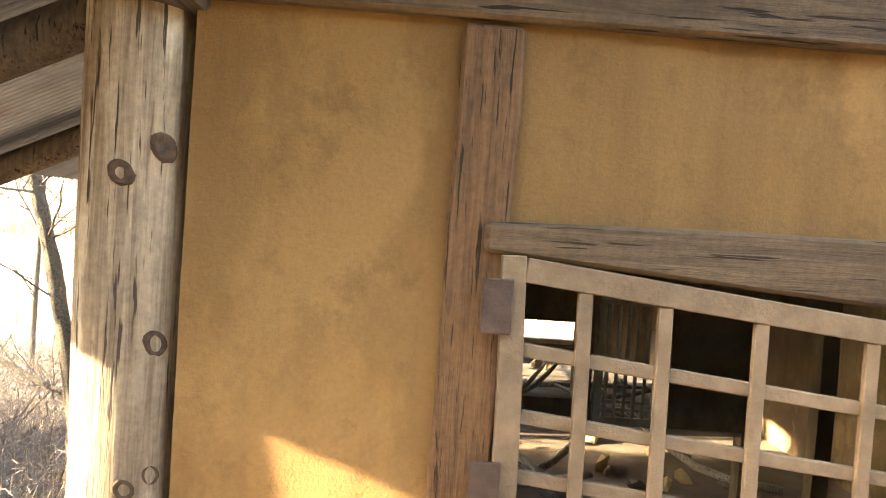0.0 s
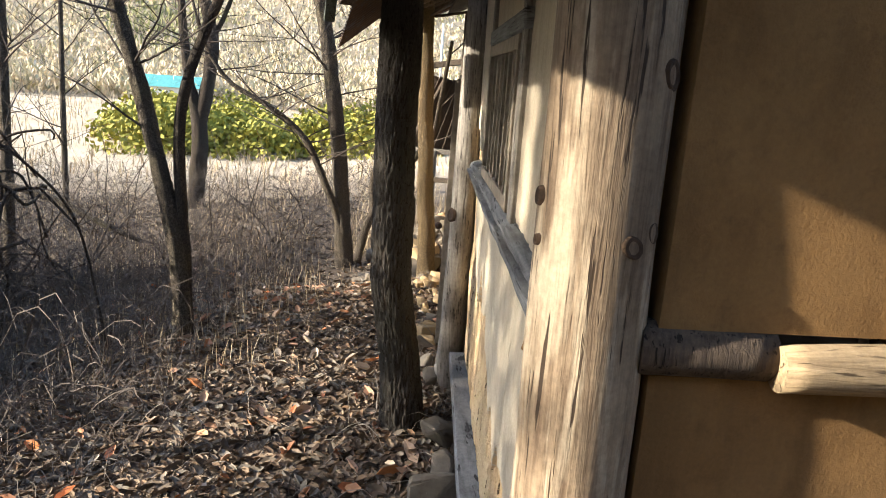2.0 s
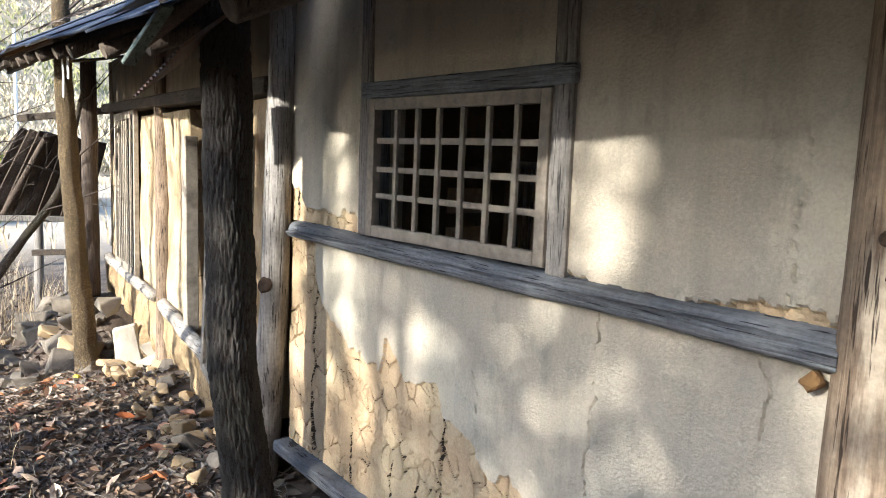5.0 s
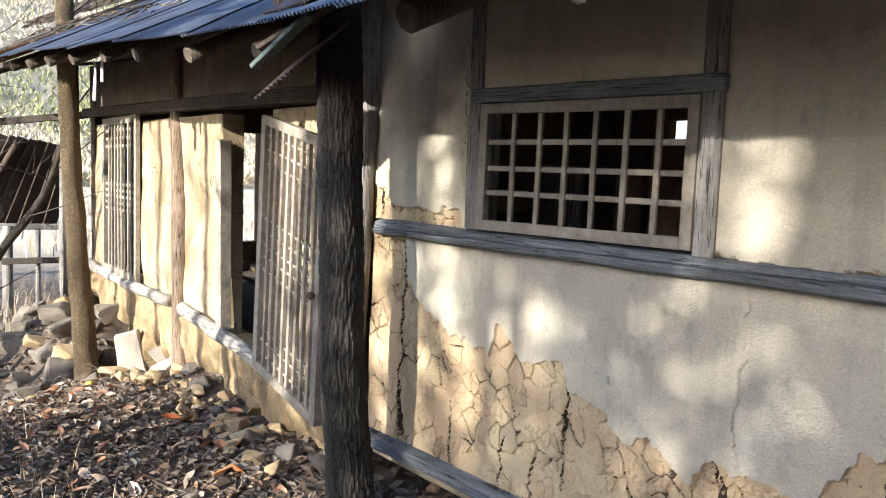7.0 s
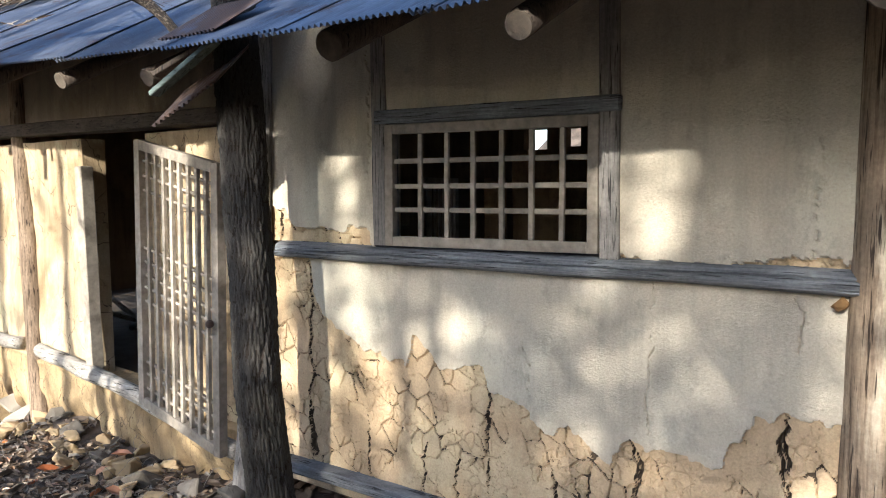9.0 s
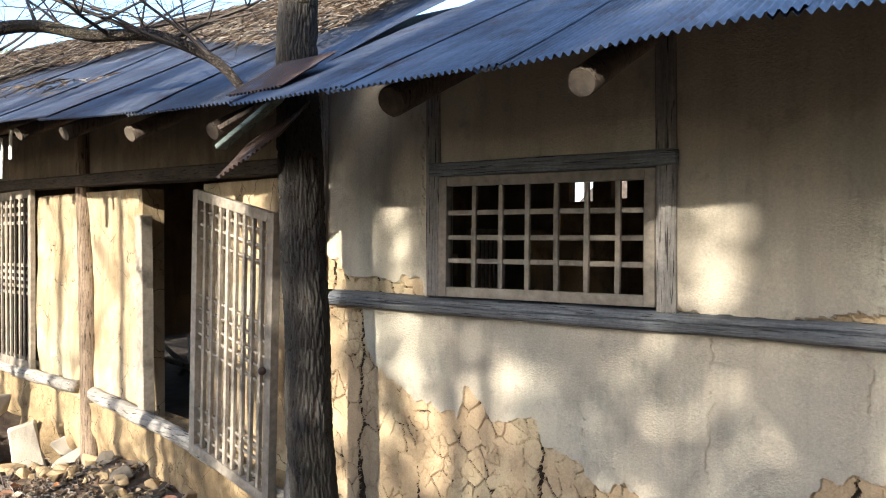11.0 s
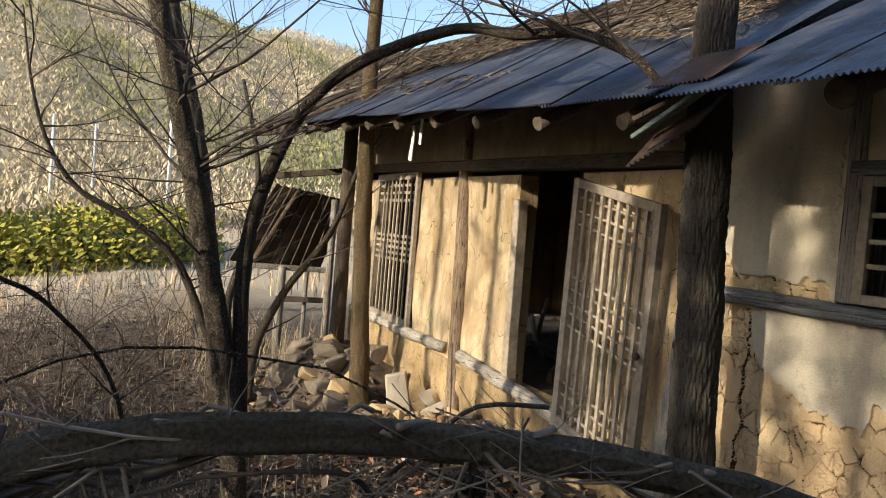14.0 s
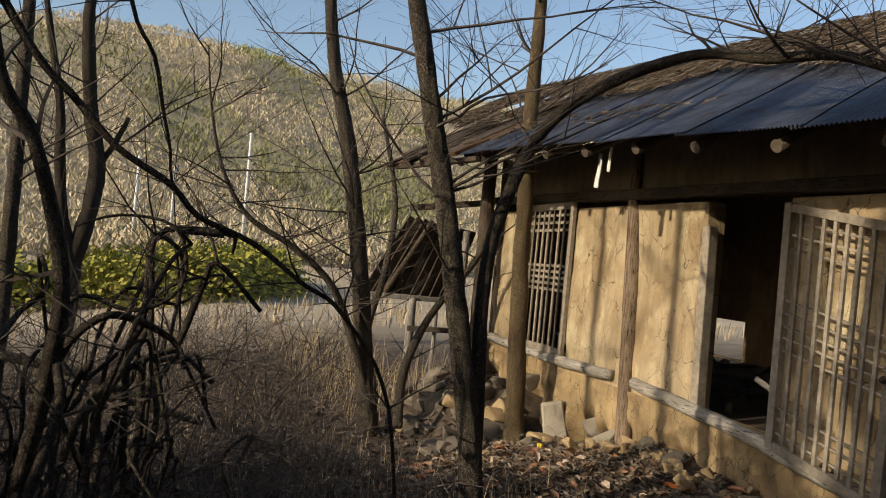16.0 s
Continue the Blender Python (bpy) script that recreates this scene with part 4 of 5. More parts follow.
def tree(label, stems, mat, twigs=(), ridges=0.1, seg=18, step=0.06, group="bare trees by the house"):
    """stems: lists of (x, y, z, r); twigs: (stem, share from, count, length, r, depth)."""
    base = stems[0][0]
    ob = thing("tree", label, "tree", group)
    for k, st in enumerate(stems):
        part("trunk" if k == 0 else "limb", tube([s[:3] for s in st], [s[3] for s in st], seg if k == 0 else 10, 0.10, ridges, step=step, seed=base[0] * 3 + k), mat, ob, smooth=True)
    for st, lo, count, length, r, depth in twigs:
        for _ in range(count):
            bm = bmesh.new()
            s = stems[st]
            t = rnd(lo, 0.98) * (len(s) - 1)
            i = min(int(t), len(s) - 2)
            q = Vector(s[i][:3]).lerp(Vector(s[i + 1][:3]), t - i)
            a = rnd(0, 6.28)
            branch(bm, q, (math.cos(a), math.sin(a), rnd(0.1, 0.9)), length * rnd(0.6, 1.2), r, depth)
            part("twig", bm, TWIG, ob)
    return ob


random.seed(5)
def furrowed_trunk(rows, seg=150, step=0.012):
    """A trunk whose bark is broken into long raised plates by deep furrows."""
    zs = [q[2] for q in rows]
    n = int((zs[-1] - zs[0]) / step)
    verts, faces, deep = [], [], []
    for i in range(n + 1):
        z = zs[0] + (zs[-1] - zs[0]) * i / n
        cx, cy, r = (float(np.interp(z, zs, [q[k] for q in rows])) for k in (0, 1, 3))
        cx, cy = cx + 0.012 * noise.noise(Vector((z * 2, 0, 0))), cy + 0.012 * noise.noise(Vector((z * 2, 5, 0)))
        for j in range(seg):
            a = 2 * math.pi * j / seg
            o = Vector((math.cos(a), math.sin(a), 0))
            q = Vector((o.x * 8.0, o.y * 8.0, z * 10.0))
            q += noise.noise_vector(Vector((o.x * 3, o.y * 3, z * 12))) * 0.30
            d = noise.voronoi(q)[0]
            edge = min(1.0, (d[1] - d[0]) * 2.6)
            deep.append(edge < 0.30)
            ridge = edge ** 0.6 * 0.014 + 0.005 * noise.noise(Vector((o.x * 3, o.y * 3, z * 2.5))) + 0.004 * noise.noise(Vector((o.x * 22, o.y * 22, z * 45)))
            rr = r * (1 + 0.06 * noise.noise(Vector((o.x, o.y, z * 1.5)))) - 0.013 + ridge
            verts.append((cx + o.x * rr, cy + o.y * rr, z))
    for i in range(n):
        for j in range(seg):
            k = (j + 1) % seg
            faces.append((i * seg + j, i * seg + k, (i + 1) * seg + k, (i + 1) * seg + j))
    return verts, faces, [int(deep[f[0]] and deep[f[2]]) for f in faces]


ob = tree("furrowed dark-barked tree trunk close to the house wall", [[(-0.90, 3.82, 2.55, 0.084), (-0.86, 3.86, 3.6, 0.06), (-0.7, 4.0, 5.2, 0.03)]],
     BARK, [(0, 0.4, 5, 1.2, 0.014, 1)], 0.15, 30, 0.05)
tv, tf, furrow = furrowed_trunk([(-0.79, 3.77, -0.40, 0.165), (-0.80, 3.76, -0.2, 0.135), (-0.825, 3.745, 0.0, 0.116), (-0.845, 3.74, 0.2, 0.106), (-0.91, 3.735, 0.7, 0.101), (-0.925, 3.74, 1.2, 0.099), (-0.93, 3.78, 1.9, 0.098), (-0.90, 3.82, 2.6, 0.085)])
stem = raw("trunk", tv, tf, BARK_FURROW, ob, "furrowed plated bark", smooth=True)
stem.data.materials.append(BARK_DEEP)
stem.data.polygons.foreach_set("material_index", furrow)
tree("slender dark tree leaning over the path", [[(-2.41, 5.36, -0.62, 0.095), (-2.42, 5.38, -0.4, 0.075), (-2.45, 5.43, 0.25, 0.064), (-2.56, 5.45, 0.85, 0.060), (-2.70, 5.45, 1.5, 0.056), (-2.92, 5.45, 2.35, 0.048), (-3.15, 5.5, 3.4, 0.038), (-3.4, 5.6, 5.0, 0.02)]],
     BARK, [(0, 0.5, 13, 1.2, 0.010, 2)], 0.14, 26, 0.04)
tree("straight tree with sunlit-toned yellowish bark before the gold wall", [[(-0.55, 7.92, -0.55, 0.12), (-0.545, 7.93, -0.3, 0.10), (-0.60, 7.92, 0.5, 0.086), (-0.66, 7.9, 1.5, 0.08), (-0.70, 7.88, 2.6, 0.07), (-0.68, 7.9, 4.0, 0.055), (-0.66, 8.0, 6.5, 0.025)]],
     BARK_LIT, [(0, 0.6, 9, 1.6, 0.016, 2)], 0.10)
tree("tall grey-brown tree at the edge of the rubble", [[(-1.50, 9.2, -1.0, 0.15), (-1.53, 9.25, -0.7, 0.118), (-1.60, 9.4, 0.1, 0.10), (-1.71, 9.5, 1.1, 0.094), (-1.90, 9.6, 2.3, 0.085), (-2.2, 9.65, 3.6, 0.068), (-2.5, 9.7, 6.3, 0.025)]],
     BARK, [(0, 0.4, 20, 1.7, 0.013, 2)], 0.14, 30, 0.05)
tree("forked dark tree at the edge of the field", [[(-4.74, 13.9, -1.7, 0.22), (-4.72, 13.9, -1.2, 0.17), (-4.60, 13.9, -0.2, 0.15), (-4.58, 13.9, 0.62, 0.145), (-4.74, 13.9, 1.3, 0.085), (-4.84, 13.9, 2.2, 0.075), (-4.9, 13.9, 3.0, 0.06), (-5.2, 13.9, 4.6, 0.035), (-5.3, 13.9, 6.0, 0.015)],
     [(-4.58, 13.9, 0.6, 0.13), (-4.42, 13.9, 1.3, 0.12), (-4.34, 13.9, 2.1, 0.115), (-4.48, 13.9, 2.9, 0.10), (-4.60, 13.9, 4.0, 0.09), (-4.60, 13.9, 5.0, 0.075), (-4.5, 13.9, 8.0, 0.03)],
     [(-4.36, 13.9, 2.1, 0.05), (-4.15, 13.9, 2.45, 0.045), (-3.97, 13.9, 2.9, 0.03)]], BARK_DARK, [(0, 0.5, 7, 1.5, 0.016, 2), (1, 0.35, 9, 1.7, 0.016, 2), (2, 0.5, 3, 0.8, 0.01, 1)], 0.12)
tree("thin young tree in the dry brush", [[(-6.4, 12.5, -1.1, 0.05), (-6.35, 12.5, 1.5, 0.04), (-6.3, 12.6, 4.5, 0.015)]], BARK, [(0, 0.25, 12, 1.6, 0.012, 2)], 0.1)
tree("mossy trunk beside a leaning dead branch", [[(-4.95, 7.9, -0.9, 0.07), (-4.9, 7.9, 0.5, 0.055), (-4.9, 8.0, 2.5, 0.045), (-4.9, 8.0, 4.5, 0.02)],
     [(-4.95, 7.85, 0.35, 0.04), (-4.4, 7.8, 0.22, 0.035), (-3.9, 7.75, 0.0, 0.03), (-3.5, 7.7, -0.15, 0.02)]], BARK, [(0, 0.4, 6, 1.2, 0.012, 2)], 0.1)

for x, y in ((-6.5, 5.35), (-7.1, 6.35), (-6.3, 7.3)):
    tree("slender bare tree on the bank above the path", [[(x, y, -0.9, 0.09), (x + 0.05, y, 1.5, 0.075), (x, y + 0.1, 3.5, 0.055), (x + 0.1, y + 0.1, 6.5, 0.02)]], BARK, [(0, 0.3, 10, 1.6, 0.016, 2)], 0.1, 12, 0.12, "bare trees on the bank")

# the long limb that arches over the roof
tree("dark crooked tree limb arching over the tin roof", [[(-2.40, 5.44, -0.5, 0.05), (-2.41, 5.45, 0.2, 0.045), (-2.43, 5.45, 0.65, 0.043), (-2.44, 5.45, 1.13, 0.04), (-2.39, 5.45, 1.51, 0.038), (-2.20, 5.42, 2.0, 0.035), (-1.98, 5.2, 2.28, 0.033), (-1.57, 4.92, 2.49, 0.03), (-1.40, 4.6, 2.44, 0.028), (-1.28, 4.3, 2.42, 0.025), (-1.17, 4.02, 2.29, 0.022), (-1.10, 3.86, 2.10, 0.016)]],
     BARK_DARK, [(0, 0.4, 10, 0.9, 0.010, 2)], 0.12, 14)
# leaning boughs by the end of the house
tree("leaning crooked bough beside the ruined shed", [[(-1.35, 8.9, -0.55, 0.055), (-1.2, 9.2, 0.0, 0.05), (-0.8, 9.5, 0.55, 0.045), (-0.5, 9.4, 1.0, 0.04), (-0.45, 9.0, 1.4, 0.03), (-0.38, 8.6, 2.1, 0.02)]], BARK, [(0, 0.2, 6, 0.8, 0.01, 1)], 0.1, 10)
tree("bent bough rising past the shed", [[(-1.1, 10.2, -0.6, 0.06), (-1.25, 10.3, 0.2, 0.05), (-1.0, 10.5, 1.0, 0.045), (-0.9, 10.6, 1.9, 0.035), (-1.1, 10.8, 3.0, 0.02)]], BARK, [(0, 0.3, 8, 1.2, 0.01, 2)], 0.1, 10)
tree("sideways reaching dark branch in the brush", [[(-1.55, 9.3, -0.8, 0.055), (-1.62, 9.3, -0.2, 0.05), (-1.77, 9.3, 0.25, 0.046), (-2.07, 9.3, 0.86, 0.04), (-2.5, 9.3, 1.22, 0.034), (-2.99, 9.3, 1.5, 0.027), (-3.27, 9.3, 1.94, 0.02), (-3.42, 9.3, 2.5, 0.012), (-3.5, 9.3, 3.1, 0.006)]], BARK, [(0, 0.3, 24, 1.2, 0.010, 2)], 0.1, 10)

# trees upslope, unseen: most shade the near wall, the last four cut ground bounce
for k, (x, y, h) in enumerate(((-8.4, 0.70, 6.6), (-8.2, 1.62, 6.2), (-8.8, 2.14, 6.8), (-9.8, 1.85, 7.2), (-8.3, 2.76, 6.0), (-8.1, 3.35, 6.0), (-8.6, 4.05, 6.4), (-8.6, -1.6, 6.5), (-9.0, -2.9, 6.8), (-8.4, -4.2, 6.2), (-9.3, -5.6, 6.9))):
    ob = thing("pine_tree", "small dark pine upslope, unseen, placed to cast shade", "tree", "pines upslope")
    g = ground_z(x, y)
    part("trunk", tube([(x, y, g - 0.2), (x + 0.1, y, g + h * 0.5), (x, y + 0.05, g + h)], [0.1, 0.07, 0.02], 10, 0.1, step=0.2), BARK, ob, smooth=True)
    vs, fs = [], []
    for _ in range(2600):
        t = rnd(0.12, 1.0)
        a, rr = rnd(0, 6.28), (0.86 - 0.74 * t) * rnd(0.2, 1.0) ** 0.5
        c = Vector((x + math.cos(a) * rr, y + math.sin(a) * rr, g + h * t + rnd(-0.1, 0.1)))
        if c.z < 2.9:
            continue
        # crown thinned to let sun through to the lower wall
        if noise.noise(c * 1.5) < -0.42 or (c.z + 0.398 * (c.x + 0.58) < 1.22 and -1 < y < 3.0 and rnd(0, 1) < 0.57):
            continue
        u = Vector((rnd(-1, 1), rnd(-1, 1), rnd(-0.5, 0.6))).normalized() * 0.11
        w = u.orthogonal().normalized() * 0.026
        i = len(vs)
        vs += [c - u, c + w, c + u, c - w]
        fs.append((i, i + 1, i + 2, i + 3))
    raw("crown", vs, fs, GREEN, ob)

# unseen pines added south of the house to block skylight from the gable
for x, y, h in ((-5.5, -6.2, 9.0), (-3.2, -5.4, 9.5), (-1.0, -6.0, 10.0), (1.2, -5.3, 9.0), (3.4, -5.9, 9.5), (5.6, -5.0, 9.0), (-7.6, -5.2, 8.5)):
    ob = thing("pine_tree", "tall dense dark pine, unseen, added to block skylight south of the house", "tree", "pines behind the house")
    g = ground_z(x, y)
    part("trunk", tube([(x, y, g - 0.2), (x + 0.1, y, g + h * 0.5), (x, y + 0.05, g + h)], [0.16, 0.12, 0.03], 10, 0.1, step=0.3), BARK, ob, smooth=True)
    vs, fs = [], []
    for _ in range(2600):
        t = rnd(0.08, 1.0)
        a, rr = rnd(0, 6.28), (1.75 - 1.45 * t) * rnd(0.2, 1.0) ** 0.5
        c = Vector((x + math.cos(a) * rr, y + math.sin(a) * rr, g + h * t))
        u = Vector((rnd(-1, 1), rnd(-1, 1), rnd(-0.5, 0.6))).normalized() * 0.24
        w = u.orthogonal().normalized() * 0.06
        i = len(vs)
        vs += [c - u, c + w, c + u, c - w]
        fs.append((i, i + 1, i + 2, i + 3))
    raw("crown", vs, fs, GREEN, ob)

# an unseen thin-topped pine among them, softening the sun patch on the wall
x, y = -9.2, 1.12
ob = thing("pine_tree", "thin-topped dark pine upslope, unseen, placed to soften sun on the wall", "tree", "pines upslope")
g = ground_z(x, y)
part("trunk", tube([(x, y, g - 0.2), (x + 0.05, y, 2.5), (x, y, 5.4)], [0.09, 0.06, 0.015], 10, 0.1, step=0.2), BARK, ob, smooth=True)
vs, fs = [], []
for _ in range(2700):
    c = Vector((x + rnd(-0.5, 0.5), y + rnd(-0.6, 0.6), rnd(2.9, 5.5)))
    if (c.z > 4.65 and rnd(0, 1) > 0.27) or (c.z < 4.6 and rnd(0, 1) < 0.5):
        continue
    u = Vector((rnd(-1, 1), rnd(-1, 1), rnd(-0.5, 0.6))).normalized() * 0.11
    w = u.orthogonal().normalized() * 0.026
    i = len(vs)
    vs += [c - u, c + w, c + u, c - w]
    fs.append((i, i + 1, i + 2, i + 3))
raw("crown", vs, fs, GREEN, ob)

# unseen brush added upslope so that ground by the path lies in shade
vs, fs = [], []
for _ in range(24000):
    x, y = rnd(-8.2, -6.0), rnd(-1.0, 7.2)
    top = 1.15 + 0.85 * smooth01((y - 3.0) / 1.2) + 0.6 * noise.noise(Vector((x * 0.8, y * 0.8, 3)))
    c = Vector((x, y, ground_z(x, y) + top * rnd(0.0, 1.0)))
    u = Vector((rnd(-1, 1), rnd(-1, 1), rnd(-0.3, 1))).normalized() * 0.16
    w = u.orthogonal().normalized() * 0.02
    i = len(vs)
    vs += [c - u, c + w, c + u, c - w]
    fs.append((i, i + 1, i + 2, i + 3))
tagged(raw("thicket", vs, fs, BRUSH), "dense dry brush on the bank, unseen, added to shade the ground", "brush", "", "stuff")


# ---- ground cover ----
def leaves(name, count, area, size, seed, label, material, lift=0.012):
    r = np.random.RandomState(seed)
    vs, fs = [], []
    for _ in range(count):
        x, y = area(r)
        s = size * r.uniform(0.5, 1.3)
        z = ground_z(x, y) + lift * r.uniform(0.3, 1.6)
        a, tilt, curl = r.uniform(0, 6.28), r.uniform(-0.7, 0.7), r.uniform(0.1, 0.55)
        m = Euler((tilt, r.uniform(-0.6, 0.6), a)).to_matrix()
        i = len(vs)
        for px_, py_, pz_ in ((-1, 0, 0.2), (-0.45, 0.42, curl), (0.4, 0.36, curl), (1, 0, 0.1), (0.4, -0.36, curl), (-0.45, -0.42, curl), (0, 0, 0)):
            q = m @ Vector((px_ * s, py_ * s, pz_ * s))
            vs.append((x + q.x, y + q.y, z + q.z))
        fs += [(i, i + 6, i + 1), (i + 1, i + 6, i + 2), (i + 2, i + 6, i + 3), (i + 3, i + 6, i + 4), (i + 4, i + 6, i + 5), (i + 5, i + 6, i)]
    return tagged(raw(name, vs, fs, material), label, "leaves", "", "stuff")


def near_area(r):
    return r.uniform(-3.4, -0.55), r.uniform(2.0, 8.0)


def mid_area(r):
    y = r.uniform(3, 15)
    return r.uniform(-1.0 - 0.65 * y, -0.2), y


leaves("leaf_litter", 20000, near_area, 0.027, 3, "dry curled brown oak leaves covering the ground", LEAF_PALE)
leaves("pale_leaves", 420, near_area, 0.055, 6, "large pale and orange fallen leaves", ORANGE_LEAF, 0.02)
leaves("leaf_litter", 11000, mid_area, 0.042, 4, "dry fallen leaves spread under the trees", LEAF)


def blades(name, count, area, height, width, seed, label, material, category="grass", lean=0.5, base=ground_z):
    r = np.random.RandomState(seed)
    vs, fs = [], []
    for _ in range(count):
        x, y = area(r)
        z = base(x, y) - 0.02
        h = height * r.uniform(0.4, 1.2)
        a, l = r.uniform(0, 6.28), r.uniform(0.05, lean) * h
        dx, dy = math.cos(a) * l, math.sin(a) * l
        wx, wy = -math.sin(a) * width, math.cos(a) * width
        i = len(vs)
        vs += [(x - wx, y - wy, z), (x + wx, y + wy, z), (x + dx * 0.4 + wx * 0.8, y + dy * 0.4 + wy * 0.8, z + h * 0.6), (x + dx * 0.4 - wx * 0.8, y + dy * 0.4 - wy * 0.8, z + h * 0.6), (x + dx, y + dy, z + h)]
        fs += [(i, i + 1, i + 2, i + 3), (i + 3, i + 2, i + 4)]
    return tagged(raw(name, vs, fs, material), label, category, "", "stuff")


def grass_area(r):
    y = r.uniform(4.5, 16)
    return r.uniform(-2.2 - 0.6 * y, -1.3 - 0.12 * y * r.uniform(0, 1)), y


def brush_area(r):
    y = 8.2 + 13 * r.uniform(0, 1) ** 1.2
    return r.uniform(-2.0 - 0.75 * y, -2.2 + 0.14 * (y - 7)), y


def field_area(r):
    y = r.uniform(17, 60)
    return r.uniform(-30 - 0.4 * y, 14 + 0.2 * y), y


def house_side(r):
    return r.uniform(-1.6, -0.1), r.uniform(9.5, 15)


blades("dry_grass", 4500, grass_area, 0.28, 0.0025, 11, "thin dry straw-coloured grass under the trees", STRAW)
blades("dry_brush", 6000, brush_area, 0.24, 0.003, 12, "grey-brown dry brushwood and weeds", BRUSH, "brush", 2.4)
blades("dry_brush", 900, house_side, 0.5, 0.003, 13, "dry weeds behind the house end", STRAW, "brush", 1.4)
def thicket_area(r):
    y = r.uniform(3.4, 10.5)
    return r.uniform(-6.2, -2.1 - 0.25 * r.uniform(0, 1) * (y > 5)), y


blades("thicket_brush", 9000, thicket_area, 0.2, 0.003, 15, "low tangled dark brush of the thicket floor", BRUSH, "brush", 2.6)
blades("field_grass", 9000, field_area, 0.45, 0.02, 14, "pale dry grass of the open field", STRAW, "grass", 0.7)


def brambles(name, count, area, reach, radius, seed, label, material):
    """Thin arching and criss-crossing stems."""
    r = np.random.RandomState(seed)
    vs, fs = [], []
    for _ in range(count):
        x, y = area(r)
        z = ground_z(x, y) - 0.02
        a, l = r.uniform(0, 6.28), reach * r.uniform(0.4, 1.3)
        rise, sway = l * r.uniform(0.1, 0.75), r.uniform(-0.5, 0.5)
        w = radius * r.uniform(0.5, 1.3)
        n = 7
        for k in range(n + 1):
            t = k / n
            b = a + sway * t + r.uniform(-0.1, 0.1)
            p = Vector((x + math.cos(b) * l * t, y + math.sin(b) * l * t, z + rise * math.sin(t * 2.6) * 1.1 + r.uniform(-0.03, 0.03) * l))
            q = w * (1 - 0.75 * t)
            vs += [p + Vector((-math.sin(b) * q, math.cos(b) * q, -q)), p + Vector((math.sin(b) * q, -math.cos(b) * q, -q)), p + Vector((0, 0, q))]
            if k:
                i = len(vs) - 6
                fs += [(i, i + 1, i + 4, i + 3), (i + 1, i + 2, i + 5, i + 4), (i + 2, i, i + 3, i + 5)]
    return tagged(raw(name, vs, fs, material), label, "brush", "", "stuff")


def front_area(r):
    y = r.uniform(3.8, 8.2)
    return r.uniform(-5.6, -2.5 - 0.1 * (y - 4)), y


brambles("bramble_brush", 2600, brush_area, 0.8, 0.004, 71, "arching tangled bare bramble stems", TWIG)
brambles("bramble_brush", 1500, front_area, 0.7, 0.0045, 72, "dark tangled bramble stems at the thicket's edge", BRUSH)
brambles("fallen_twigs", 900, near_area, 0.22, 0.0022, 73, "thin broken twigs lying on the leaves", TWIG_PALE)


# bare shrubs of the thicket
def shrub(x, y, count, length, r, depth, label="tangled bare grey-brown shrub", lean=(0, 0), mat=TWIG):
    ob = thing("shrub", label, "shrub", "bare shrubs of the thicket")
    z = ground_z(x, y)
    for _ in range(count):
        bm = bmesh.new()
        a = rnd(0, 6.28)
        branch(bm, (x + rnd(-0.1, 0.1), y + rnd(-0.1, 0.1), z - 0.05), (math.cos(a) * 0.6 + lean[0], math.sin(a) * 0.6 + lean[1], rnd(0.6, 1.4)), length * rnd(0.6, 1.2), r, depth, 0.75, 4, 0.035)
        part("stem", bm, mat, ob)


random.seed(21)
for x, y in ((-3.1, 8.9), (-3.6, 9.6), (-2.6, 9.9), (-4.4, 9.3), (-5.0, 10.4), (-2.3, 11.0), (-5.9, 9.8), (-1.7, 11.6), (-3.4, 11.8), (-6.8, 11.4), (-4.6, 12.8), (-2.6, 13.4), (-1.0, 12.6), (-7.9, 13.5), (-0.9, 11.0)):
    shrub(x, y, 5, 1.5, 0.011, 2)
for x, y in ((-4.75, 5.6), (-5.0, 6.4), (-4.3, 6.6), (-5.2, 7.2), (-4.0, 7.4)):
    shrub(x, y, 5, 1.7, 0.013, 2)


# vines at the edge of the thicket
def vine(pts, r, label="dark twisting vine in the thicket", twigs=3):
    ob = thing("vine", label, "vine", "vines of the thicket")
    bm = tube(pts, [r * (1 - 0.5 * k / (len(pts) - 1)) for k in range(len(pts))], 7, 0.15, 0.1, step=0.05)
    part("stem", bm, BARK_DARK, ob, smooth=True)
    for _ in range(twigs):
        tw = bmesh.new()
        k = random.randint(0, len(pts) - 2)
        branch(tw, pts[k], (rnd(-1, 1), rnd(-1, 1), rnd(-0.2, 1)), rnd(0.3, 0.7), r * 0.35, 1, 0.7, 4)
        part("twig", tw, TWIG, ob)


random.seed(33)
for k in range(16):
    x, y = rnd(-5.0, -4.25), rnd(4.2, 6.2)
    z = ground_z(x, y)
    reach, high = rnd(0.3, 1.0), rnd(0.9, 2.0)
    pts = [(x, y, z - 0.1)]
    for i in range(1, 8):
        t = i / 7
        pts.append((x + reach * t + rnd(-0.08, 0.08), y + rnd(-0.25, 0.25) + 0.5 * t, z + high * math.sin(t * rnd(1.6, 2.5)) + rnd(-0.06, 0.06)))
    vine(pts, rnd(0.012, 0.024))
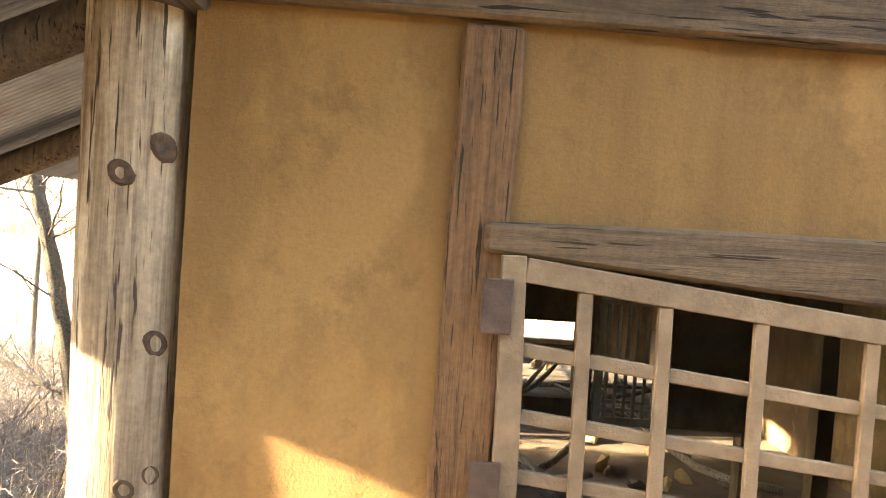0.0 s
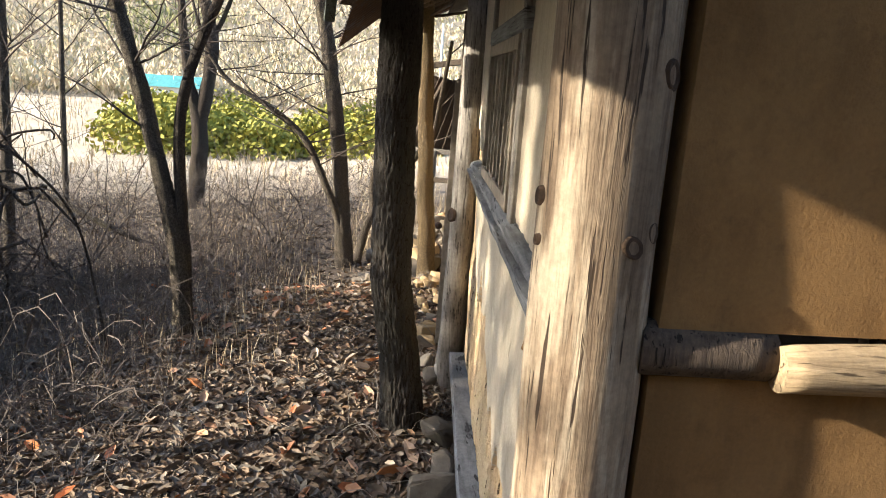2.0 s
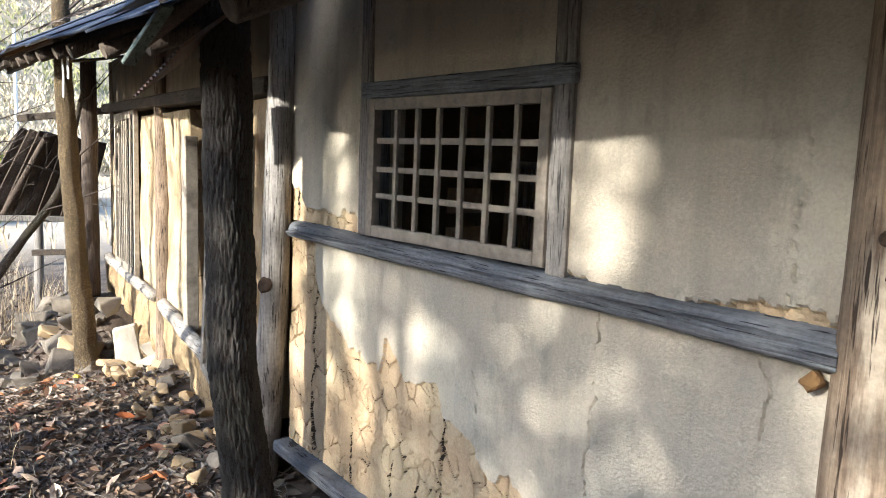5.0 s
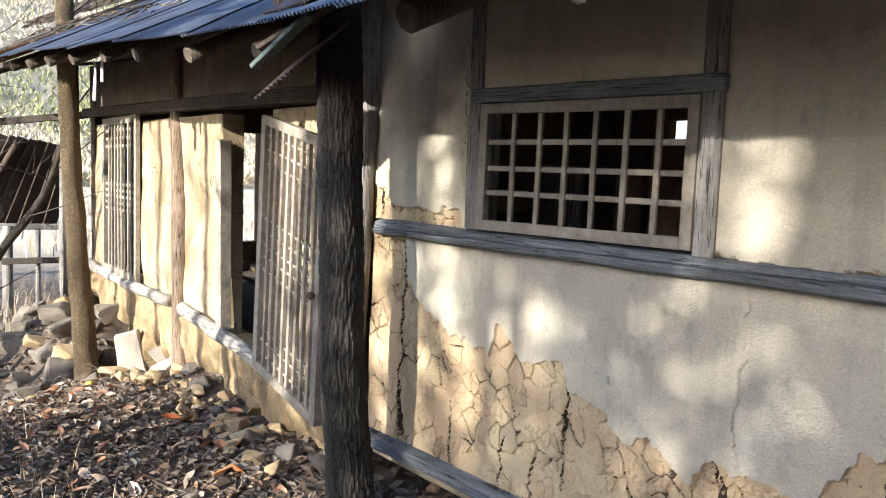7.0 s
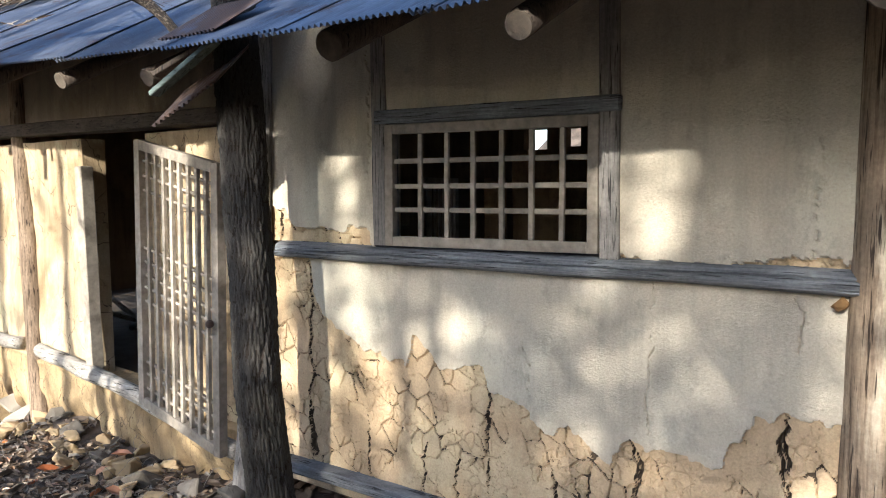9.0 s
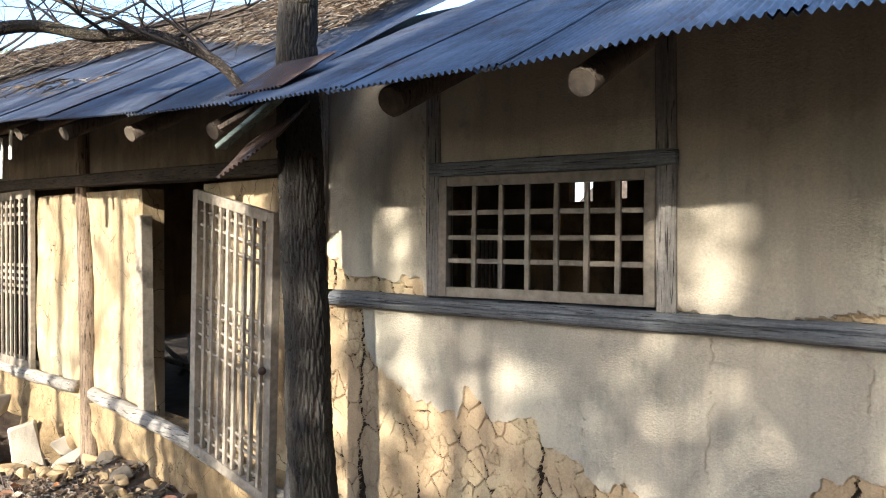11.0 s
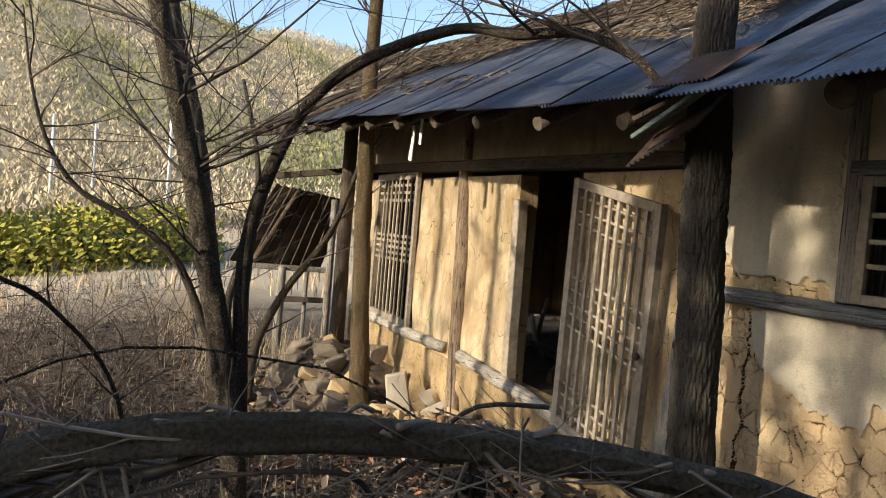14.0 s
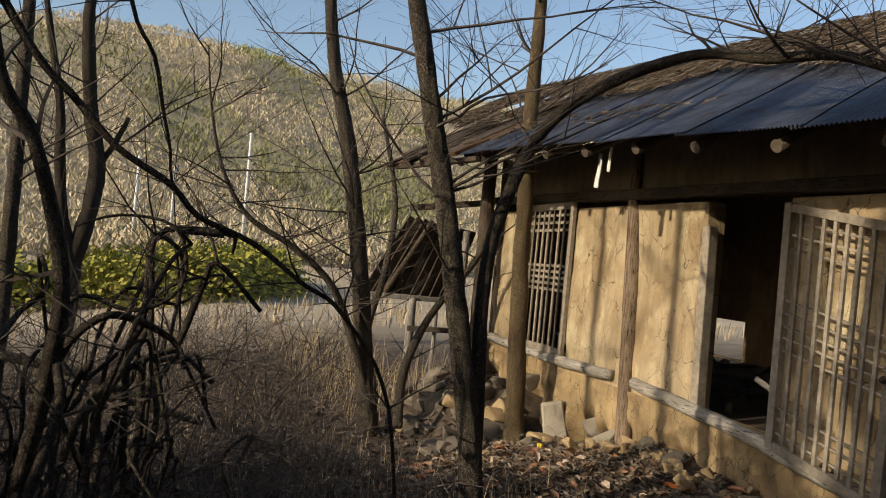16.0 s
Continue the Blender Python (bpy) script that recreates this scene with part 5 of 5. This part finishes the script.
for k in range(12):
    x, y = rnd(-4.6, -3.7), rnd(4.9, 6.6)
    z = ground_z(x, y)
    reach, high = rnd(-0.7, 0.9), rnd(0.4, 1.1)
    pts = [(x, y, z - 0.1)]
    for i in range(1, 8):
        t = i / 7
        pts.append((x + reach * t + rnd(-0.1, 0.1), y + rnd(-0.25, 0.25), z + high * math.sin(t * rnd(1.6, 2.7)) + rnd(-0.06, 0.06)))
    vine(pts, rnd(0.007, 0.014), twigs=6)
vine([(-4.95, 4.6, 0.0), (-4.75, 4.7, 0.9), (-4.72, 4.75, 1.5), (-4.85, 4.8, 2.0), (-4.9, 4.8, 2.8)], 0.055, "thick dark vine trunk at the thicket's edge")

# long looping vines strung across the thicket
vine([(-4.9, 5.0, 2.35), (-4.63, 5.0, 1.92), (-4.49, 5.02, 1.78), (-4.33, 5.0, 1.61), (-4.13, 4.98, 1.49), (-4.02, 5.0, 1.38), (-3.79, 5.02, 1.29), (-3.57, 5.05, 1.14), (-3.35, 5.1, 1.0), (-3.05, 5.2, 0.55), (-2.9, 5.25, ground_z(-2.9, 5.25) - 0.05)], 0.017, "long dark vine arching down through the thicket", 10)
vine([(-4.40, 4.8, 2.6), (-4.33, 4.8, 2.11), (-4.24, 4.8, 1.93), (-4.20, 4.8, 1.76), (-4.16, 4.8, 1.6), (-4.14, 4.85, 1.49), (-4.02, 5.0, 1.37)], 0.009, "thin hanging vine in the thicket", 8)
vine([(-4.62, 5.0, ground_z(-4.62, 5.0) - 0.1), (-4.56, 5.0, 0.3), (-4.49, 5.0, 0.78), (-4.48, 5.0, 1.13), (-4.60, 5.0, 1.59), (-4.73, 5.0, 1.84), (-4.8, 5.0, 2.4), (-4.75, 5.05, 3.0)], 0.036, "thick dark twisted stem in the thicket", 9)
vine([(-4.49, 5.02, 0.95), (-4.40, 5.2, 1.03), (-4.23, 5.2, 0.975), (-4.08, 5.2, 1.03), (-4.02, 5.2, 1.15), (-4.08, 5.2, 1.33), (-4.29, 5.2, 1.36), (-4.45, 5.1, 1.3)], 0.011, "looped dark vine in the thicket", 6)

# fallen trunk with snapped branches beside the path
random.seed(8)
log = thing("fallen_tree", "fallen mossy grey trunk propped among its own branches", "fallen tree")
LOG = [(-3.92, 2.75, -0.25), (-3.88, 2.62, 0.3), (-3.8, 2.5, 0.77), (-3.68, 2.37, 1.14), (-3.51, 2.22, 1.322), (-3.34, 2.11, 1.366), (-3.2, 2.03, 1.366), (-3.06, 1.95, 1.348), (-2.98, 1.90, 1.325)]
part("trunk", tube(LOG, [0.03, 0.027, 0.023, 0.017, 0.0145, 0.0135, 0.013, 0.012, 0.009], 24, 0.45, 0.3, step=0.02), BARK_MOSS, log, smooth=True)
part("limb", tube([(-3.55, 2.5, ground_z(-3.55, 2.5) - 0.05), (-3.6, 2.42, 0.7), (-3.56, 2.27, 1.27)], [0.02, 0.02, 0.014], 8, 0.1, step=0.08), BARK, log, smooth=True)
part("limb", tube([(-3.1, 2.2, ground_z(-3.1, 2.2) - 0.05), (-3.16, 2.12, 0.7), (-3.22, 2.06, 1.34)], [0.016, 0.016, 0.012], 8, 0.1, step=0.08), BARK, log, smooth=True)
for k in range(34):
    bm = bmesh.new()
    i = random.randint(3, len(LOG) - 3)
    q = Vector(LOG[i]).lerp(Vector(LOG[i + 1]), rnd(0, 1))
    along = rnd(-1, 0.4)
    branch(bm, q + Vector((0, -0.010, rnd(-0.006, 0.014))), (along, -0.6 * along + rnd(-0.1, 0.12), rnd(-0.45, 0.03)), rnd(0.06, 0.17), rnd(0.0010, 0.0020), 1, 0.6, 5)
    part("twig", bm, random.choice((TWIG, TWIG_PALE, TWIG_PALE, TWIG_PALE)), log)
for k in range(26):
    # dead branches lying along and across the trunk
    t0 = rnd(3.0, len(LOG) - 2.2)
    t1 = min(len(LOG) - 1.05, max(2.6, t0 + rnd(-1.6, 1.6)))
    o0, o1 = Vector((0, rnd(-0.012, 0.04), rnd(-0.05, 0.030))), Vector((0, rnd(-0.012, 0.05), rnd(-0.07, 0.022)))
    pts = []
    for i in range(6):
        t = t0 + (t1 - t0) * i / 5
        q = Vector(LOG[int(t)]).lerp(Vector(LOG[int(t) + 1]), t - int(t))
        pts.append(q + o0.lerp(o1, i / 5) + Vector((rnd(-1, 1), rnd(-1, 1), rnd(-1, 1))) * 0.011)
    thick = rnd(0.0018, 0.0040)
    part("branch", tube(pts, [thick * (1 - 0.12 * i) for i in range(6)], 7, 0.25, step=0.012), random.choice((TWIG, TWIG_PALE, TWIG_PALE)), log, smooth=True)
vine([(-3.60, 2.36, 1.16), (-3.56, 2.38, 1.29), (-3.51, 2.36, 1.35), (-3.42, 2.30, 1.39), (-3.32, 2.24, 1.39), (-3.22, 2.18, 1.36), (-3.1, 2.08, 1.2), (-3.08, 2.1, 0.6)], 0.0016, "arching dry vine over the fallen trunk", 0)

# ---- stones by the house ----
random.seed(17)
slab = thing("slab_stone", "pale flat slab stone leaning on the rubble", "stone")
sb = hexa([(-0.35, 7.66, -0.55), (-0.13, 7.53, -0.55), (-0.09, 7.60, -0.55), (-0.31, 7.73, -0.55), (-0.37, 7.74, -0.06), (-0.20, 7.66, -0.01), (-0.16, 7.73, -0.01), (-0.33, 7.81, -0.06)], None, 0.015, 2, 0.02)
part("slab", sb, STONE_PALE, slab)
for q in ((-0.09, 7.25, -0.19, 0.15), (-0.10, 7.05, -0.30, 0.13), (-0.30, 8.05, 0.12, 0.12)):
    ob = thing("slab_stone", "pale squarish stone block in the rubble", "stone")
    part("slab", rubble_stone(q[:3], q[3], (0.8, 1.2, 1.0), q[3] * 40), STONE_PALE, ob)
STONES = ((-0.25, 6.95, 0.16), (-0.35, 6.3, 0.10), (-0.50, 5.9, 0.09), (-0.6, 5.4, 0.08), (-0.68, 4.9, 0.10), (-0.72, 4.5, 0.09), (-0.63, 4.2, 0.10), (-0.62, 3.55, 0.13), (-0.64, 3.28, 0.12), (-0.66, 3.0, 0.14), (-0.65, 2.72, 0.13), (-0.67, 2.42, 0.14), (-0.66, 2.12, 0.13), (-0.66, 1.85, 0.12))
for x, y, s in STONES:
    ob = thing("stone", "rough grey-brown field stone by the footing", "stone", "stones along the wall")
    part("stone", rubble_stone((x, y, ground_z(x, y) + s * 0.25), s, (1, 1.1, 0.75), rnd(0, 9)), STONE if s < 0.15 else STONE_PALE, ob)
for k in range(115):
    y = rnd(5.2, 10.6) if k % 3 else rnd(7.7, 10.0)
    x = -0.35 - abs(random.gauss(0, 0.45)) + 0.02 * (y - 5)
    if math.hypot(x + 0.57, y - 7.93) < 0.2:
        continue
    s = rnd(0.03, 0.13) * (1.45 if y > 7.6 else 0.6)
    if y < 7.6 and x > -0.5:
        continue
    ob = thing("stone", "rough rubble stone in the heap by the house", "stone", "rubble heap")
    part("stone", rubble_stone((x, y, ground_z(x, y) + s * 0.08), s, (1, rnd(0.8, 1.4), rnd(0.4, 0.9)), rnd(0, 9)), random.choice((STONE, STONE, STONE, CLAY)), ob)
for k in range(60):
    x, y = rnd(-2.6, -0.8), rnd(3.0, 7.5)
    s = rnd(0.015, 0.045)
    ob = thing("stone", "small loose stone among the leaves", "stone", "loose stones")
    part("stone", rubble_stone((x, y, ground_z(x, y) + s * 0.3), s, (1, rnd(0.8, 1.3), rnd(0.4, 0.8)), rnd(0, 9)), STONE, ob)
for k in range(60):
    y = rnd(4.3, 7.6)
    s = rnd(0.02, 0.085)
    ob = thing("clay_lump", "fallen yellow clay lump from the footing", "clay", "clay lumps")
    part("lump", rubble_stone((wall_x2(y) - rnd(0.06, 0.45), y, ground_z(wall_x2(y) - 0.2, y) + s * 0.3), s, (1, 1, 0.8), rnd(0, 9)), CLAY, ob)

# ---- far bay end: old shingled eave, shed ----
eave = thing("shingled_eave", "rotting dark bark and board eave at the house end", "roof")
for k in range(34):
    y = 8.2 + 3.0 * (k % 17) / 16 + rnd(-0.05, 0.05)
    x0 = -1.12 + 0.09 * (y - 8.2) + rnd(-0.08, 0.05)
    z0 = 2.30 + 0.035 * (y - 8.2) + (0.04 if k >= 17 else 0)
    part("board", beam((x0 + (0.3 if k >= 17 else 0), y, z0 + (0.14 if k >= 17 else 0)), (x0 + 1.6, y + rnd(-0.05, 0.05), z0 + 0.84), rnd(0.17, 0.26), 0.035, 0.006, 1, 0.03), random.choice((DARK_WOOD, DARK_BEAM, DARK_WOOD, RED_WOOD)), eave)
for z, dx in ((2.24, 0.02), (2.20, 0.2)):
    part("batten", beam((-1.08 + dx, 8.2, z + dx * 0.4), (-0.82 + dx, 11.2, z + 0.13 + dx * 0.4), 0.05, 0.05), DARK_BEAM, eave)
shed = thing("ruined_shed", "collapsed dark lean-to shed with a tipped board roof", "shed")
for k in range(9):
    t = k / 8
    a = Vector((-0.49, 10.87, 1.72)).lerp(Vector((0.25, 10.6, 1.62)), t)
    b = Vector((-0.95, 11.2, 0.68)).lerp(Vector((0.05, 10.9, 0.66)), t)
    part("board", beam(a, b, 0.17, 0.025, 0.004, 1, 0.015, up=(0.3, -1, 0.4)), DARK_WOOD, shed)
part("beam", beam((-1.05, 11.1, 0.66), (0.2, 10.8, 0.64), 0.08, 0.07), GREY_WOOD_Z, shed)
part("beam", beam((-0.6, 10.8, 1.85), (0.3, 10.2, 2.0), 0.08, 0.08), DARK_BEAM, shed)
for x, y, h, r in ((-0.42, 10.9, 0.66, 0.06), (-0.15, 10.7, 0.62, 0.03), (0.05, 10.4, 1.6, 0.05)):
    part("post", tube([(x, y, ground_z(x, y) - 0.1), (x + 0.02, y, h)], [r, r * 0.9], 10, 0.1, step=0.15), GREY_WOOD_Z, shed, smooth=True)
part("rail", beam((-0.5, 10.8, 0.25), (0.15, 10.5, 0.27), 0.05, 0.07), DARK_BEAM, shed)
part("strut", tube([(-0.75, 11.05, 0.7), (-0.3, 10.7, 1.7)], [0.04, 0.035], 8, 0.1, step=0.1), DARK_WOOD, shed, smooth=True)

# broken sheets and boards where the two roofs meet
br = thing("broken_sheet", "bent broken tin sheets hanging at the roof joint", "roof sheet")
part("sheet", corrugated((-1.26, 3.86, 2.13), (-1.30, 3.50, 2.13), (-1.0, 3.82, 2.30), rows=6, sag=0.05), RUST_TIN, br, smooth=True)
part("sheet", corrugated((-1.24, 3.96, 1.80), (-1.16, 3.66, 1.98), (-1.02, 4.0, 1.96), rows=5, sag=0.05), RUST_TIN, br, "dark hanging corrugated scrap", smooth=True)
part("board", beam((-1.27, 3.88, 1.91), (-1.22, 3.58, 2.09), 0.05, 0.02, 0.003, 1, 0.004), GREEN_BOARD, br, "faded green-grey painted board")
part("board", beam((-1.20, 3.95, 2.0), (-1.02, 3.62, 2.2), 0.07, 0.02, 0.003, 1, 0.01), DARK_WOOD, br)
cl = thing("hanging_strips", "faded white torn plastic strips hanging from a rafter", "plastic strips")
part("strip", beam((-0.98, 6.42, 1.90), (-0.99, 6.38, 2.16), 0.012, 0.05, 0.003, 3, 0.02), WHITE, cl)
part("strip", beam((-0.98, 6.30, 2.02), (-0.98, 6.28, 2.20), 0.01, 0.03, 0.003, 3, 0.01), WHITE, cl)

# straw and twigs lying on the far roof
r = np.random.RandomState(40)
vs, fs = [], []
for _ in range(19000):
    u, v = r.uniform(0, 1), min(1.0, r.beta(3, 1.6))
    y = 3.9 + 7.2 * u
    x0, z0 = -1.25 + 0.02 * (y - 4), 2.13 + 0.05 * (y - 4)
    p = Vector((x0 + 2.3 * v, y + 0.1 * v, z0 + 1.28 * v + 0.035))
    if noise.noise(Vector((y * 0.9, v * 4, 0))) + (v - 0.36) * 1.6 < 0:
        continue
    a, l = r.uniform(0, 6.28), r.uniform(0.02, 0.09)
    d = Vector((math.cos(a), math.sin(a), math.cos(a) * 0.55 + r.uniform(-0.2, 0.3))) * l
    w = Vector((-math.sin(a), math.cos(a), 0)) * r.uniform(0.003, 0.012)
    i = len(vs)
    vs += [p - d, p + w, p + d, p - w + Vector((0, 0, 0.01))]
    fs.append((i, i + 1, i + 2, i + 3))
tagged(raw("roof_litter", vs, fs, LEAF), "brown straw and leaf litter lying on the tin roof", "litter", "", "stuff")

# ---- distance ----
r = np.random.RandomState(50)
for k in range(46):
    x, y = r.uniform(-13, 4.5), r.uniform(27, 40)
    s = r.uniform(1.2, 2.0)
    ob = thing("evergreen_bush", "low yellow-green evergreen bush in the field", "bush", "bushes in the field")
    g = ground_z(x, y)
    vs, fs = [], []
    for _ in range(900):
        a, b = r.uniform(0, 6.28), r.uniform(-0.1, 1.5)
        q = s * (0.6 + 0.4 * r.uniform(0, 1))
        lump = 1 + 0.35 * noise.noise(Vector((math.cos(a) * 2, math.sin(a) * 2, b * 2 + k)))
        c = Vector((x + math.cos(a) * math.cos(b) * q * 1.3 * lump, y + math.sin(a) * math.cos(b) * q * 1.3 * lump, g + abs(math.sin(b)) * q * lump))
        u = Vector(r.uniform(-1, 1, 3)).normalized() * 0.13
        w = u.orthogonal().normalized() * 0.07
        i = len(vs)
        vs += [c - u, c + w, c + u, c - w]
        fs.append((i, i + 1, i + 2, i + 3))
    raw("crown", vs, fs, GREEN, ob)
    part("stem", tube([(x, y, g - 0.1), (x, y, g + s * 0.6)], [0.05, 0.03], 6), BARK, ob)

def hillside(name, count, keep, high, wide, material, label):
    vs, fs = [], []
    for _ in range(count):
        y = 62 + 190 * r.uniform(0, 1) ** 1.3
        x = r.uniform(-40 - 0.75 * y, 30 + 0.75 * y)
        if not keep(noise.noise(Vector((x * 0.045, y * 0.03, 8))) + r.uniform(-0.12, 0.12), y):
            continue
        g = ground_z(x, y)
        h = high * r.uniform(0.6, 1.3)
        for _b in range(6):
            c = Vector((x + r.uniform(-1, 1) * wide, y + r.uniform(-1, 1) * wide, g + h * r.uniform(0.2, 1)))
            u = Vector((r.uniform(-0.5, 0.5), r.uniform(-0.5, 0.5), r.uniform(0.3, 1))).normalized() * h * 0.22
            w = Vector((r.uniform(-1, 1), r.uniform(-1, 1), 0)).normalized() * wide * r.uniform(0.05, 0.15)
            i = len(vs)
            vs += [c - u, c + w, c + u, c - w]
            fs.append((i, i + 1, i + 2, i + 3))
    tagged(raw(name, vs, fs, material), label, "woods", "", "stuff")


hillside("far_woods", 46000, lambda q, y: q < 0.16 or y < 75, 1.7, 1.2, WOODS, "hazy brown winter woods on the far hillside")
hillside("far_pines", 36000, lambda q, y: q > 0.14 and y > 80, 2.1, 1.3, PINES, "dull olive pine stands on the far hillside")
for x, y, h in ((7.0, 62, 10.5), (-1.0, 66, 8.0), (3.0, 78, 8.0)):
    ob = thing("utility_pole", "pale concrete utility pole in the valley", "pole", "utility poles")
    part("pole", tube([(x, y, ground_z(x, y) - 0.3), (x, y, ground_z(x, y) + h)], [0.16, 0.11], 10), CONCRETE, ob, smooth=True)

house2 = thing("far_shed", "low far shed with a teal roof in the valley", "shed")
hx, hy = -19.5, 62.0
hz = ground_z(hx, hy)
part("wall", hexa([(hx - 2.2, hy - 1, hz - 0.5), (hx + 2.2, hy - 1, hz - 0.5), (hx + 2.2, hy + 1, hz - 0.5), (hx - 2.2, hy + 1, hz - 0.5), (hx - 2.2, hy - 1, hz + 1.3), (hx + 2.2, hy - 1, hz + 1.3), (hx + 2.2, hy + 1, hz + 1.3), (hx - 2.2, hy + 1, hz + 1.3)]), CONCRETE, house2)
part("roof", hexa([(hx - 2.5, hy - 1.3, hz + 1.3), (hx + 2.5, hy - 1.3, hz + 1.3), (hx + 2.5, hy + 1.3, hz + 1.3), (hx - 2.5, hy + 1.3, hz + 1.3), (hx - 2.4, hy - 0.2, hz + 2.2), (hx + 2.4, hy - 0.2, hz + 2.2), (hx + 2.4, hy + 0.2, hz + 2.2), (hx - 2.4, hy + 0.2, hz + 2.2)]), TEAL, house2)
scrap = thing("plastic_scrap", "small crumpled yellow plastic scrap among the stones", "scrap")
part("scrap", boulder((-0.80, 7.12, ground_z(-0.80, 7.12) + 0.03), 0.045, (1, 1, 0.6), 4.4, 2), YELLOW, scrap)
